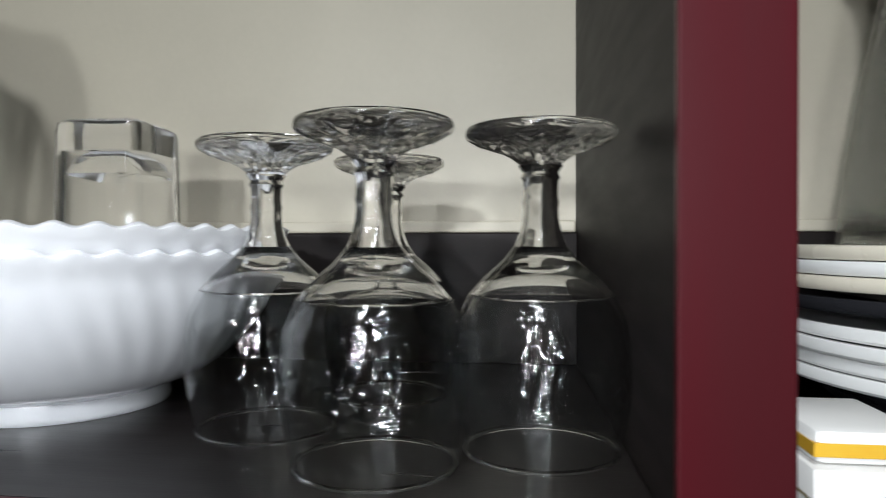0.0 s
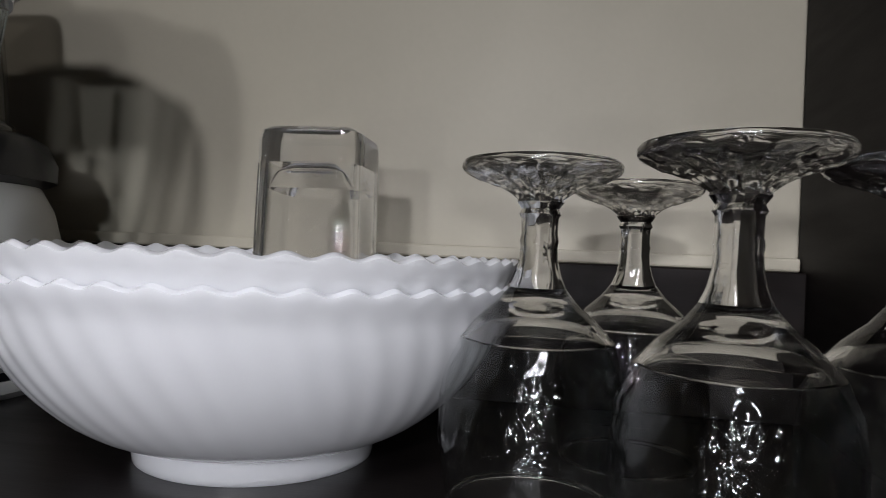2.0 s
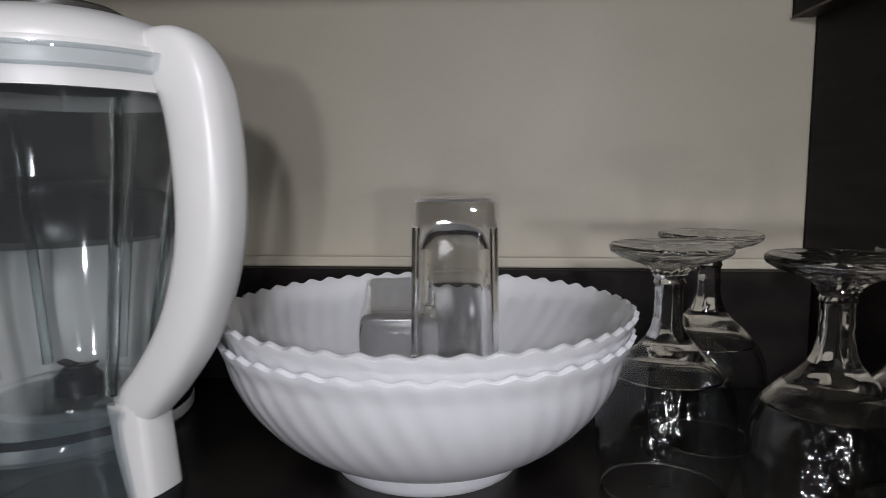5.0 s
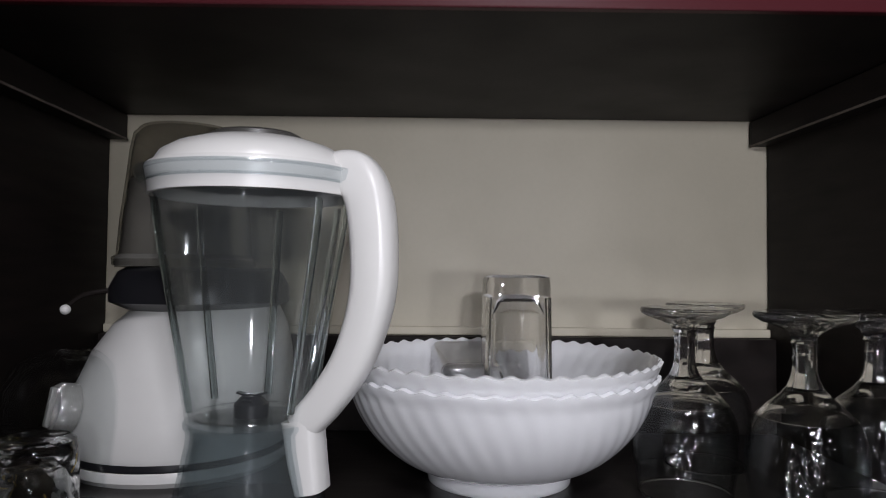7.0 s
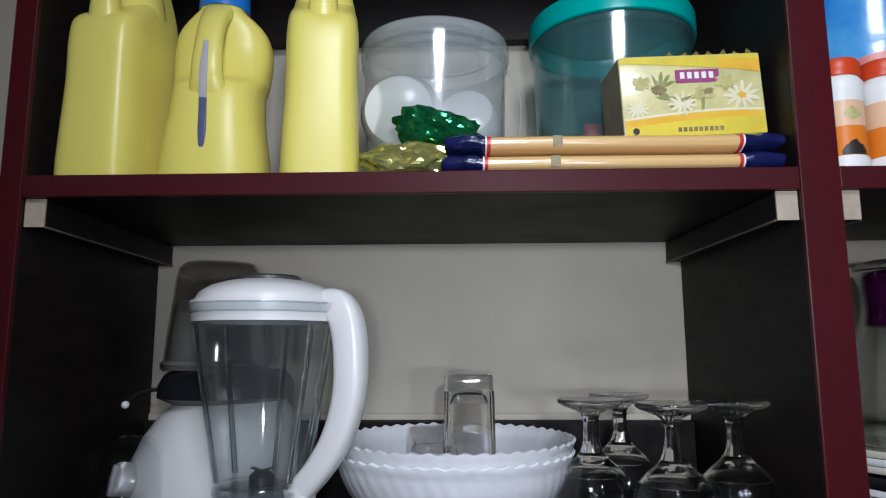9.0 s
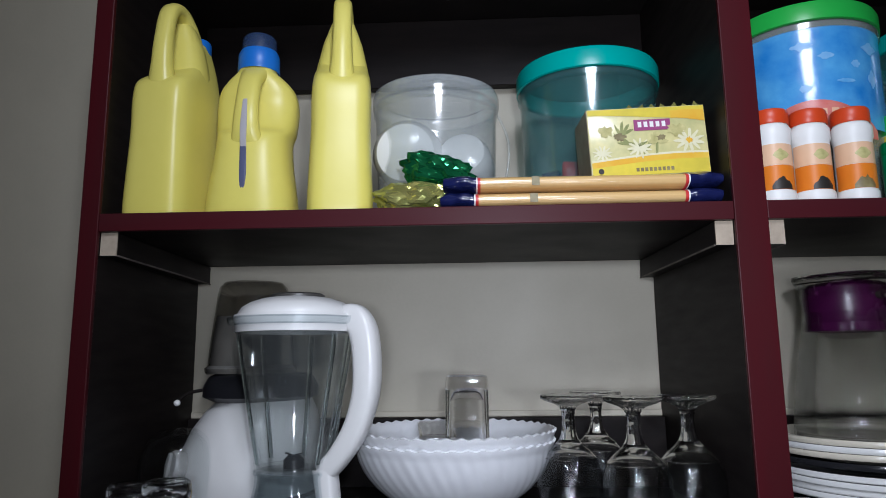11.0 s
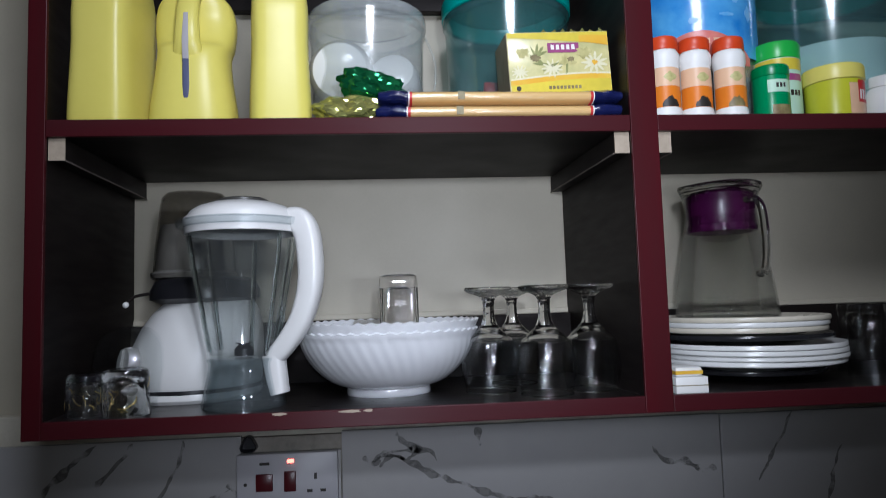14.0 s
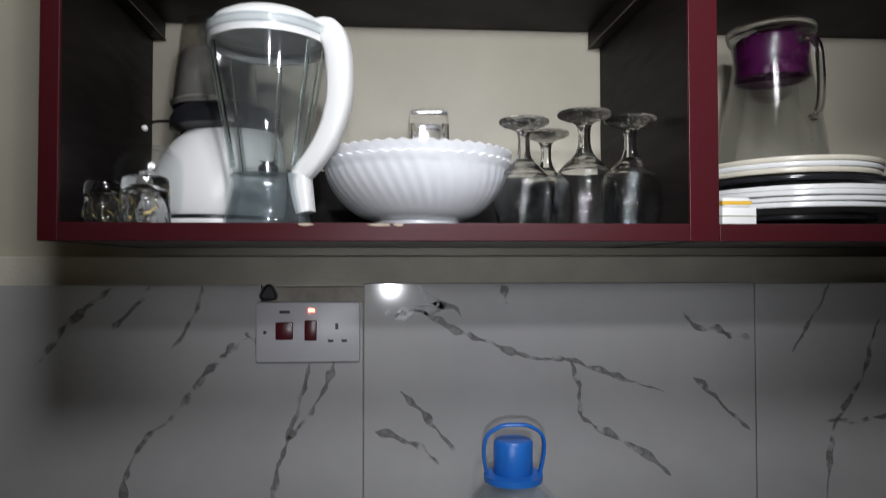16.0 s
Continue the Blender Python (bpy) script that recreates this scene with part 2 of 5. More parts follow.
def thing(name, label, category, at=(0, 0, 0), turn=0, group="", kind=""):
    ob = new(name)
    ob.matrix_world = pose(*at, 0, 0, turn)
    return tagged(ob, label, category, group, kind)


def box(x0, x1, y0, y1, z0, z1, bevel=0.0, seg=2, bm=None, shear=0.0):
    """A box; shear moves its rear to the side by that much per metre of depth."""
    own = bm is None
    b = bmesh.new()
    vs = [b.verts.new((x + shear * y, y, z)) for x in (x0, x1) for y in (y0, y1) for z in (z0, z1)]
    for f in ((0, 1, 3, 2), (4, 6, 7, 5), (0, 4, 5, 1), (2, 3, 7, 6), (0, 2, 6, 4), (1, 5, 7, 3)):
        b.faces.new([vs[i] for i in f])
    if bevel:
        bmesh.ops.bevel(b, geom=list(b.edges), offset=bevel, segments=seg, affect="EDGES", profile=0.5)
    if own:
        return b
    join(bm, b)
    return bm


def join(bm, other, m=None):
    """Adds the bmesh other to bm and frees it."""
    if m is not None:
        bmesh.ops.transform(other, matrix=m, verts=other.verts)
    me = bpy.data.meshes.new("join")
    other.to_mesh(me)
    other.free()
    bm.from_mesh(me)
    bpy.data.meshes.remove(me)
    return bm


def lathe(profile, seg=48, ripple=None, square=0.0, cx=0.0, cy=0.0):
    """Turns (r, z) pairs round the z axis. ripple(a, r, z) -> r, z. square: 0 round to 1 square."""
    b = bmesh.new()
    rings = []
    for r, z in profile:
        if r < 1e-6:
            rings.append([b.verts.new((cx, cy, z))])
            continue
        ring = []
        for i in range(seg):
            a = 2 * math.pi * i / seg
            rr, zz = ripple(a, r, z) if ripple else (r, z)
            if square:
                c, s = abs(math.cos(a)), abs(math.sin(a))
                p = 2 + 10 * square
                rr = rr / (c ** p + s ** p) ** (1 / p)
            ring.append(b.verts.new((cx + rr * math.cos(a), cy + rr * math.sin(a), zz)))
        rings.append(ring)
    for p, q in zip(rings, rings[1:]):
        for i in range(seg):
            j = (i + 1) % seg
            if len(p) == 1 and len(q) > 1:
                b.faces.new((p[0], q[i], q[j]))
            elif len(q) == 1 and len(p) > 1:
                b.faces.new((p[i], p[j], q[0]))
            elif len(p) > 1:
                b.faces.new((p[i], p[j], q[j], q[i]))
    return b


def smooth_path(pts, n=8):
    """Points of a smooth line through pts."""
    pts = [Vector(p) for p in pts]
    out = []
    for i in range(len(pts) - 1):
        p0, p1, p2, p3 = pts[max(i - 1, 0)], pts[i], pts[i + 1], pts[min(i + 2, len(pts) - 1)]
        for k in range(n):
            t = k / n
            out.append(0.5 * (2 * p1 + (p2 - p0) * t + (2 * p0 - 5 * p1 + 4 * p2 - p3) * t * t + (3 * p1 - p0 - 3 * p2 + p3) * t ** 3))
    out.append(pts[-1])
    return out


def sweep(pts, wide, thick, seg=12, side=(0, 1, 0), n=8, power=2.0):
    """A bar with an oval section along a smooth line; wide and thick may be lists along it."""
    path = smooth_path(pts, n)
    b = bmesh.new()
    rings = []
    side = Vector(side).normalized()
    for i, p in enumerate(path):
        t = (path[min(i + 1, len(path) - 1)] - path[max(i - 1, 0)]).normalized()
        s = (side - t * side.dot(t)).normalized()
        u = t.cross(s)
        k = i / (len(path) - 1)

        def along(v):
            if not isinstance(v, (list, tuple)):
                return v
            f = k * (len(v) - 1)
            j = min(int(f), len(v) - 2)
            return v[j] + (v[j + 1] - v[j]) * (f - j)
        w, h = along(wide) / 2, along(thick) / 2
        ring = []
        for a in range(seg):
            c, d = math.cos(2 * math.pi * a / seg), math.sin(2 * math.pi * a / seg)
            e = 2 / power
            ring.append(b.verts.new(p + s * w * math.copysign(abs(c) ** e, c) + u * h * math.copysign(abs(d) ** e, d)))
        rings.append(ring)
    for p, q in zip(rings, rings[1:]):
        for i in range(seg):
            b.faces.new((p[i], p[(i + 1) % seg], q[(i + 1) % seg], q[i]))
    b.faces.new(rings[0][::-1])
    b.faces.new(rings[-1])
    return b


def structure(name, bm, mat, label, category, smooth=False):
    return tagged(obj_from(bm, name, mat, smooth), label, category, kind="structure")


# ---------------------------------------------------------------- the setting
SH = -0.032     # the carcass stands slightly out of square to its front
DEPTH = 0.279
FLOOR = 0.018   # top of the lower board
SHELF = 0.338   # top of the middle shelf
TOP = 0.70
WALL_Y = 0.283

structure("wall_back", box(-1.2, 2.4, WALL_Y, WALL_Y + 0.1, -1.45, 1.2), M_WALL, "cream painted kitchen wall behind the cabinet", "wall")
# unseen walls, ceiling and floor, added to enclose the lamps and bounce their light
structure("wall_left", box(-1.3, -1.2, -3.1, WALL_Y, -1.45, 1.2), M_WALL, "unseen cream side wall, added to close the room", "wall")
structure("wall_right", box(2.4, 2.5, -3.1, WALL_Y, -1.45, 1.2), M_WALL, "unseen cream side wall, added to close the room", "wall")
structure("wall_front", box(-1.3, 2.5, -3.2, -3.1, -1.45, 1.2), M_WALL, "unseen cream wall opposite the cabinet, added to close the room", "wall")
structure("ceiling", box(-1.3, 2.5, -3.2, WALL_Y + 0.1, 1.2, 1.3), M_WALL, "unseen plain cream ceiling, added to close the room", "ceiling")
structure("floor", box(-1.3, 2.5, -3.2, WALL_Y + 0.1, -1.55, -1.45), M_GROUT, "unseen grey floor, added to close the room", "floor")


def panel(name, bm, mat, parent, label=""):
    return part(name, bm, mat, parent, label, smooth=False)


cabinet = thing("wall_cabinet", "open wall cabinet in dark brown board with mahogany red edges", "cabinet")
for nm, x0, x1 in (("side_panel", 0.0, 0.019), ("side_panel", 0.664, 0.6955), ("side_panel", 1.345, 1.364)):
    panel(nm, box(x0, x1, 0.004, DEPTH, 0.0, TOP, 0.0008, 1, shear=SH), M_DARK, cabinet)
    panel("edge_strip", box(x0 - 0.0004, x1 + 0.0004, -0.001, 0.0042, -0.0005, TOP, 0.001, 2), M_RED, cabinet, "mahogany red edge strip")
for x0, x1 in ((0.0192, 0.6636), (0.6959, 1.3448)):
    panel("bottom_board", box(x0, x1, 0.004, DEPTH - 0.001, 0.0, FLOOR, 0.0006, 1, shear=SH), M_FLOORB, cabinet, "dark glossy bottom board")
    panel("bottom_edge", box(x0, x1, -0.001, 0.0042, -0.0005, FLOOR + 0.0003, 0.001, 2), M_REDH, cabinet, "mahogany red edge strip")
    panel("shelf", box(x0, x1, 0.006, DEPTH - 0.001, SHELF - 0.018, SHELF, 0.0006, 1, shear=SH), M_DARK, cabinet, "dark brown shelf board")
    panel("shelf_edge", box(x0, x1, 0.0, 0.0062, SHELF - 0.0185, SHELF + 0.0003, 0.001, 2), M_REDH, cabinet, "mahogany red shelf edge")
    panel("top_board", box(x0, x1, 0.0, DEPTH - 0.001, TOP - 0.018, TOP, 0.0006, 1, shear=SH), M_DARK, cabinet)
    panel("back_rail", box(x0, x1, DEPTH - 0.016, DEPTH - 0.001, FLOOR + 0.0002, 0.108, 0.0008, 1, shear=SH), M_DARK, cabinet, "dark back rail above the bottom board")
    panel("back_panel", box(x0, x1, DEPTH - 0.016, DEPTH - 0.001, 0.578, TOP - 0.0185, 0.0008, 1, shear=SH), M_DARK, cabinet, "dark back panel under the top")
    panel("wall_ledge", box(x0, x1, DEPTH - 0.006, DEPTH - 0.001, 0.1082, 0.1165, 0.0015, 2, shear=SH), M_WALL, cabinet, "pale strip on the back rail")
    for bx0, bx1, edge in ((x0 + 0.0002, x0 + 0.0175, x0 + 0.0173), (x1 - 0.0175, x1 - 0.0002, x1 - 0.0187)):
        # thin paler strip along the batten's lower inner edge
        panel("batten_edge", box(edge, edge + 0.0014, 0.008, DEPTH - 0.002, SHELF - 0.0440, SHELF - 0.0420, 0.0004, 1, shear=SH), M_EDGE, cabinet, "pale lower edge of the batten")
    for bx0, bx1 in ((x0 + 0.0002, x0 + 0.0175), (x1 - 0.0175, x1 - 0.0002)):
        panel("shelf_batten", box(bx0, bx1, 0.008, DEPTH - 0.002, SHELF - 0.043, SHELF - 0.0188, 0.0008, 1, shear=SH), M_DARK, cabinet, "dark batten that carries the shelf")
        panel("batten_end", box(bx0, bx1, 0.0062, 0.0078, SHELF - 0.043, SHELF - 0.0188), M_RAW, cabinet, "raw pale end of the batten")


for x, w in ((0.262, 0.016), (0.338, 0.024), (0.357, 0.010)):
    chip = bmesh.new()
    ring = [chip.verts.new((x + w / 2 * math.cos(a * 0.7854) * (1 + 0.3 * math.sin(a * 2.3 + x * 50)), -0.0012, FLOOR - 0.0016 + 0.0016 * math.sin(a * 0.7854))) for a in range(8)]
    chip.faces.new(ring)
    panel("edge_chip", chip, M_RAW, cabinet, "small pale chip in the red edge")


def lower_wall():
    """Marble-look tiles under the cabinet, each with its veins."""
    y = 0.25
    joints = [-0.852, -0.272, 0.308, 0.872, 1.452, 2.032]
    wall = tagged(new("tile_wall"), "grey white marble look tiles under the cabinet", "tiled wall", kind="structure")
    panel("mortar", box(-1.19, 2.03, y + 0.0085, WALL_Y - 0.001, -0.598, -0.055), M_GROUT, wall, "grey mortar bed behind the tiles")
    veins = {
        0.308: [((0.342, -0.098), (0.375, -0.088), (0.405, -0.098), (0.44, -0.118), (0.49, -0.136), (0.54, -0.155), (0.60, -0.160), (0.66, -0.182), (0.735, -0.205)),
                ((0.352, -0.094), (0.372, -0.084), (0.395, -0.082), (0.43, -0.082), (0.446, -0.098)), ((0.362, -0.102), (0.380, -0.090), (0.402, -0.094), (0.416, -0.086)), ((0.336, -0.090), (0.352, -0.096), (0.366, -0.094)),
                ((0.60, -0.160), (0.612, -0.20), (0.615, -0.235), (0.63, -0.252)),
                ((0.36, -0.20), (0.385, -0.225), (0.41, -0.255), (0.44, -0.29)),
                ((0.325, -0.255), (0.37, -0.27), (0.41, -0.30)),
                ((0.63, -0.252), (0.70, -0.29), (0.745, -0.325)),
                ((0.765, -0.092), (0.782, -0.112), (0.815, -0.118), (0.853, -0.138)), ((0.812, -0.112), (0.835, -0.128), (0.862, -0.132)),
                ((0.78, -0.185), (0.82, -0.225), (0.862, -0.26)),
                ((0.38, -0.053), (0.40, -0.072), (0.425, -0.082)), ((0.50, -0.053), (0.51, -0.08))],
        -0.272: [((0.088, -0.053), (0.074, -0.10), (0.045, -0.142)),
                 ((0.155, -0.12), (0.12, -0.145), (0.08, -0.19), (0.05, -0.23), (0.01, -0.265), (-0.01, -0.31), (-0.015, -0.36)),
                 ((0.235, -0.157), (0.222, -0.21), (0.205, -0.262), (0.19, -0.31), (0.185, -0.37)),
                 ((0.268, -0.157), (0.25, -0.205), (0.222, -0.245), (0.203, -0.265)),
                 ((-0.03, -0.055), (-0.085, -0.10), (-0.13, -0.16)), ((0.02, -0.055), (-0.03, -0.11)), ((0.15, -0.115), (0.165, -0.14))],
        0.872: [((0.985, -0.05), (0.955, -0.105), (0.925, -0.15)), ((1.06, -0.10), (1.03, -0.19), (0.99, -0.26), (0.975, -0.37)),
                ((0.975, -0.25), (1.05, -0.25), (1.15, -0.22))],
        1.452: [((1.5, -0.06), (1.6, -0.2), (1.65, -0.4))],
        -0.852: [((-0.8, -0.06), (-0.6, -0.25), (-0.4, -0.3))],
    }
    rng = random.Random(4)
    for a, b in zip(joints, joints[1:]):
        top = -0.05 + rng.uniform(-0.002, 0.003)
        if a == -0.272:    # this one is broken away above the socket
            bm = box(a + 0.0008, 0.168, y, y + 0.008, -0.60, top)
            box(0.168, b - 0.0008, y, y + 0.008, -0.60, -0.076, bm=bm)
        else:
            bm = box(a + 0.0008, b - 0.0008, y, y + 0.008, -0.60, top, 0.001, 1)
        tile = panel("tile", bm, M_TILE, wall)
        for line in veins.get(a, []):
            bm = bmesh.new()
            pts = smooth_path([(px, y - 0.0004, pz) for px, pz in line], 9)
            prev = None
            for i, p in enumerate(pts):
                t = (pts[min(i + 1, len(pts) - 1)] - pts[max(i - 1, 0)]).normalized()
                side = Vector((-t.z, 0, t.x))
                k = i / (len(pts) - 1)
                w = (0.0014 + 0.0115 * abs(noise.noise(Vector((p.x * 40, p.z * 40, 3.1))))) * min(1, 6 * k + 0.2, 6 * (1 - k) + 0.2)
                jog = Vector((noise.noise(p * 55), 0, noise.noise(p * 55 + Vector((7, 0, 0))))) * 0.004
                q = [bm.verts.new(p + jog + side * w), bm.verts.new(p + jog - side * w * 0.7)]
                if prev:
                    bm.faces.new((prev[0], prev[1], q[1], q[0]))
                prev = q
            part("vein", bm, M_VEIN, tile, "grey printed vein", smooth=False)
    return wall


lower_wall()
structure("plaster_strip", box(-1.19, 2.03, 0.262, WALL_Y - 0.001, -0.0545, -0.012, 0.002), M_PLASTER, "cream plaster strip between tiles and cabinet", "plaster")
structure("counter", box(-1.2, 2.4, -0.36, 0.249, -0.64, -0.60, 0.003), M_TILE, "pale stone kitchen counter under the cabinet", "counter")


# ---------------------------------------------------------------- lower left bay
def scalloped_bowl(name, at, rim, height, base, label, turn=0):
    """A bowl with a wavy rim and swirling flutes."""
    lobes = 48
    flutes = 48
    outer = [(base * 0.86, 0.0), (base, 0.0), (base * 1.01, 0.003), (base * 0.99, 0.009), (base * 1.10, 0.0115)]
    n = 28
    for i in range(1, n + 1):
        k = i / n
        r = base * 1.10 + (rim - base * 1.10) * math.sin(k * math.pi / 2) ** 0.80 * (0.93 + 0.07 * k)
        outer.append((r, 0.0115 + (height - 0.0115) * k ** 1.25))
    inner = [(r - 0.0028, z + 0.0012) for r, z in reversed(outer[5:])]
    inner += [(base * 0.9, 0.0125), (base * 0.5, 0.0108), (0.0, 0.0105)]
    prof = [(0.0, 0.0035), (base * 0.8, 0.003)] + outer + inner

    def ripple(a, r, z):
        k = max(0.0, (z - 0.012) / (height - 0.012))
        ph = flutes * (a + 0.24 * k)
        edge = max(0.0, (k - 0.86) / 0.14)
        return r * (1 + 0.0022 * math.sin(ph) * min(1, 2.5 * k) * (1 - edge)) + (0.0032 + 0.0005 * math.cos(lobes * a + 11.5)) * edge, z + 0.0009 * edge * math.cos(lobes * a + 11.5)
    ob = obj_from(lathe(prof, 48 * 10, ripple), name, M_OPAL)
    ob.matrix_world = pose(*at, 0, 0, turn)
    return tagged(ob, label, "bowl", group="nested bowls")


scalloped_bowl("serving_bowl", (0.379, 0.129, FLOOR), 0.1120, 0.0785, 0.0525, "white opal glass serving bowl with wavy rim and swirled flutes")
scalloped_bowl("serving_bowl", (0.380, 0.128, FLOOR + 0.0112), 0.1120, 0.0785, 0.0505, "white opal glass bowl nested in an alike bowl", 4)


def tumbler_mesh(w, h, base, wall=0.0028, taper=0.94, square=0.55, seg=64):
    """An upturned tumbler: mouth at z 0, thick bottom at z h."""
    r0, r1 = w / 2, w / 2 * taper
    prof = [(r0 - wall, 0.0), (r0 - wall * 0.4, -0.0004), (r0, 0.001), (r1 + 0.0002, h - 0.006), (r1 - 0.001, h - 0.002), (r1 - 0.004, h), (r1 * 0.5, h - 0.0006), (0, h - 0.001)]
    inner = [(0, h - base), (r1 * 0.45, h - base - 0.001), (r1 * 0.72, h - base - 0.006), (r1 - wall * 1.3, h - base - 0.016), (r0 - wall, 0.0)]
    bm = lathe(prof, seg, square=square)
    join(bm, lathe(inner, seg, square=square * 0.6))
    bmesh.ops.remove_doubles(bm, verts=bm.verts, dist=0.00005)
    return bm


def upturned(name, at, bm, label, category, turn=0, group="", m=None):
    ob = obj_from(bm, name, M_THINP)
    ob.matrix_world = m if m is not None else pose(*at, 0, 0, turn)
    return tagged(ob, label, category, group)


def square_tumbler(m, w, h, base, label):
    t = thing("tumbler", label, "tumbler")
    r0, r1, wall = w / 2, w / 2 * 0.94, 0.0028
    cut = h - base
    rc = r0 + (r1 - r0) * cut / h
    side = lathe([(rc - wall * 1.3, cut), (r0 - wall, 0.002), (r0 - wall * 0.5, 0.0), (r0, 0.001), (rc, cut)], 64, square=0.55)
    part("wall", side, M_GLASS, t)
    foot = [(rc - 0.0002, cut), (r1, h - 0.006), (r1 - 0.001, h - 0.002), (r1 - 0.004, h), (r1 * 0.5, h - 0.0006), (0, h - 0.001)]
    solid = lathe(foot, 64, square=0.55)
    join(solid, lathe([(0, cut + 0.0020), (r1 * 0.45, cut + 0.0010), (r1 * 0.72, cut - 0.004), (rc - wall * 1.3, cut - 0.012)], 64, square=0.45))
    part("thick_bottom", solid, M_GLASS, t, "thick clear glass bottom")
    t.matrix_world = m
    return t


square_tumbler(pose(0.394, 0.156, FLOOR + 0.0270, 0, 0, 2), 0.053, 0.1225, 0.017, "square clear glass tumbler upturned in the white bowl")
square_tumbler(pose(0.352, 0.225, 0.0830, 97, 0, 6), 0.051, 0.085, 0.015, "square clear glass tumbler lying in the white bowl")


def wine_glass_mesh(foot=0.0300, rim=0.0305, bulge=0.0355):
    """An upturned stemmed glass: mouth at z 0, foot at the top."""
    out = [(rim, 0.0), (rim + 0.0006, 0.0006), (rim * 1.07, 0.010), (bulge, 0.026), (bulge * 0.99, 0.040), (bulge * 0.945, 0.052), (bulge * 0.82, 0.0625), (bulge * 0.62, 0.0700), (bulge * 0.42, 0.0760),
           (0.0105, 0.0815), (0.0082, 0.0865), (0.0071, 0.0915), (0.0067, 0.0965), (0.0071, 0.0990), (0.0066, 0.1015), (0.0068, 0.1075), (0.0078, 0.1090), (0.0070, 0.1110), (0.0088, 0.1135), (0.0084, 0.1150),
           (0.0122, 0.1178), (0.0165, 0.1200), (0.0175, 0.1200), (0.0235, 0.1222), (0.0245, 0.1222), (0.0292, 0.1243), (foot, 0.1256), (foot, 0.1272), (foot * 0.97, 0.1284), (foot * 0.5, 0.1278), (0, 0.1274)]
    inn = [(rim, 0.0), (rim - 0.0012, 0.0006), (rim * 1.07 - 0.0014, 0.010), (bulge - 0.0014, 0.026), (bulge * 0.99 - 0.0015, 0.040), (bulge * 0.945 - 0.0018, 0.0515),
           (bulge * 0.80 - 0.002, 0.0615), (bulge * 0.54, 0.0690), (bulge * 0.26, 0.0735), (0, 0.0750)]
    glass_thing = thing("wine_glass", "clear stemmed wine glass standing upside down beside the bowls", "wine glass", group="upturned wine glasses")
    def cut(a, r, z):
        return (r * (1 + 0.0055 * math.sin(20 * a + 60 * z) * math.sin(520 * z)), z) if 0.004 < z < 0.060 and any(abs(r - q) < 1e-9 for q, _ in fine) else (r, z)
    fine = [inn[i] for i in range(2, 6)]
    fine = [(a + (c - a) * k / 7, b + (d - b) * k / 7) for (a, b), (c, d) in zip(fine, fine[1:]) for k in range(7)] + [fine[-1]]
    part("bowl", lathe(list(reversed(inn[:2] + fine + inn[6:7])) + out[1:7], 120, cut), M_THIN, glass_thing)
    lip = [(rim - 0.0010, 0.0002), (rim + 0.0006, 0.0002), (rim + 0.0010, 0.0012), (rim + 0.0002, 0.0020), (rim - 0.0010, 0.0014)]
    part("mouth_rim", lathe(lip + [lip[0]], 72), M_GLASS, glass_thing, "rounded clear rim of the mouth")
    part("shoulder", lathe(list(reversed(inn[6:])) + out[6:10], 96), M_GLASS, glass_thing, "thick clear shoulder of the bowl")
    part("stem", lathe(out[9:19], 64, lambda a, r, z: (r * (1 + 0.035 * math.cos(8 * a)) if 0.084 < z < 0.108 else r, z)), M_FOOT, glass_thing)
    part("foot", lathe(out[18:], 96, lambda a, r, z: (r, z + 0.0006 * math.cos(16 * a)) if 0.114 < z < 0.1235 else (r, z)), M_FOOT, glass_thing)
    return glass_thing


first = wine_glass_mesh()
first.matrix_world = pose(0.505, 0.094, FLOOR)
for x, y in ((0.547, 0.164), (0.565, 0.050), (0.627, 0.075)):
    copy_thing(first, pose(x, y, FLOOR, 0, 0, 40 * x * 9))


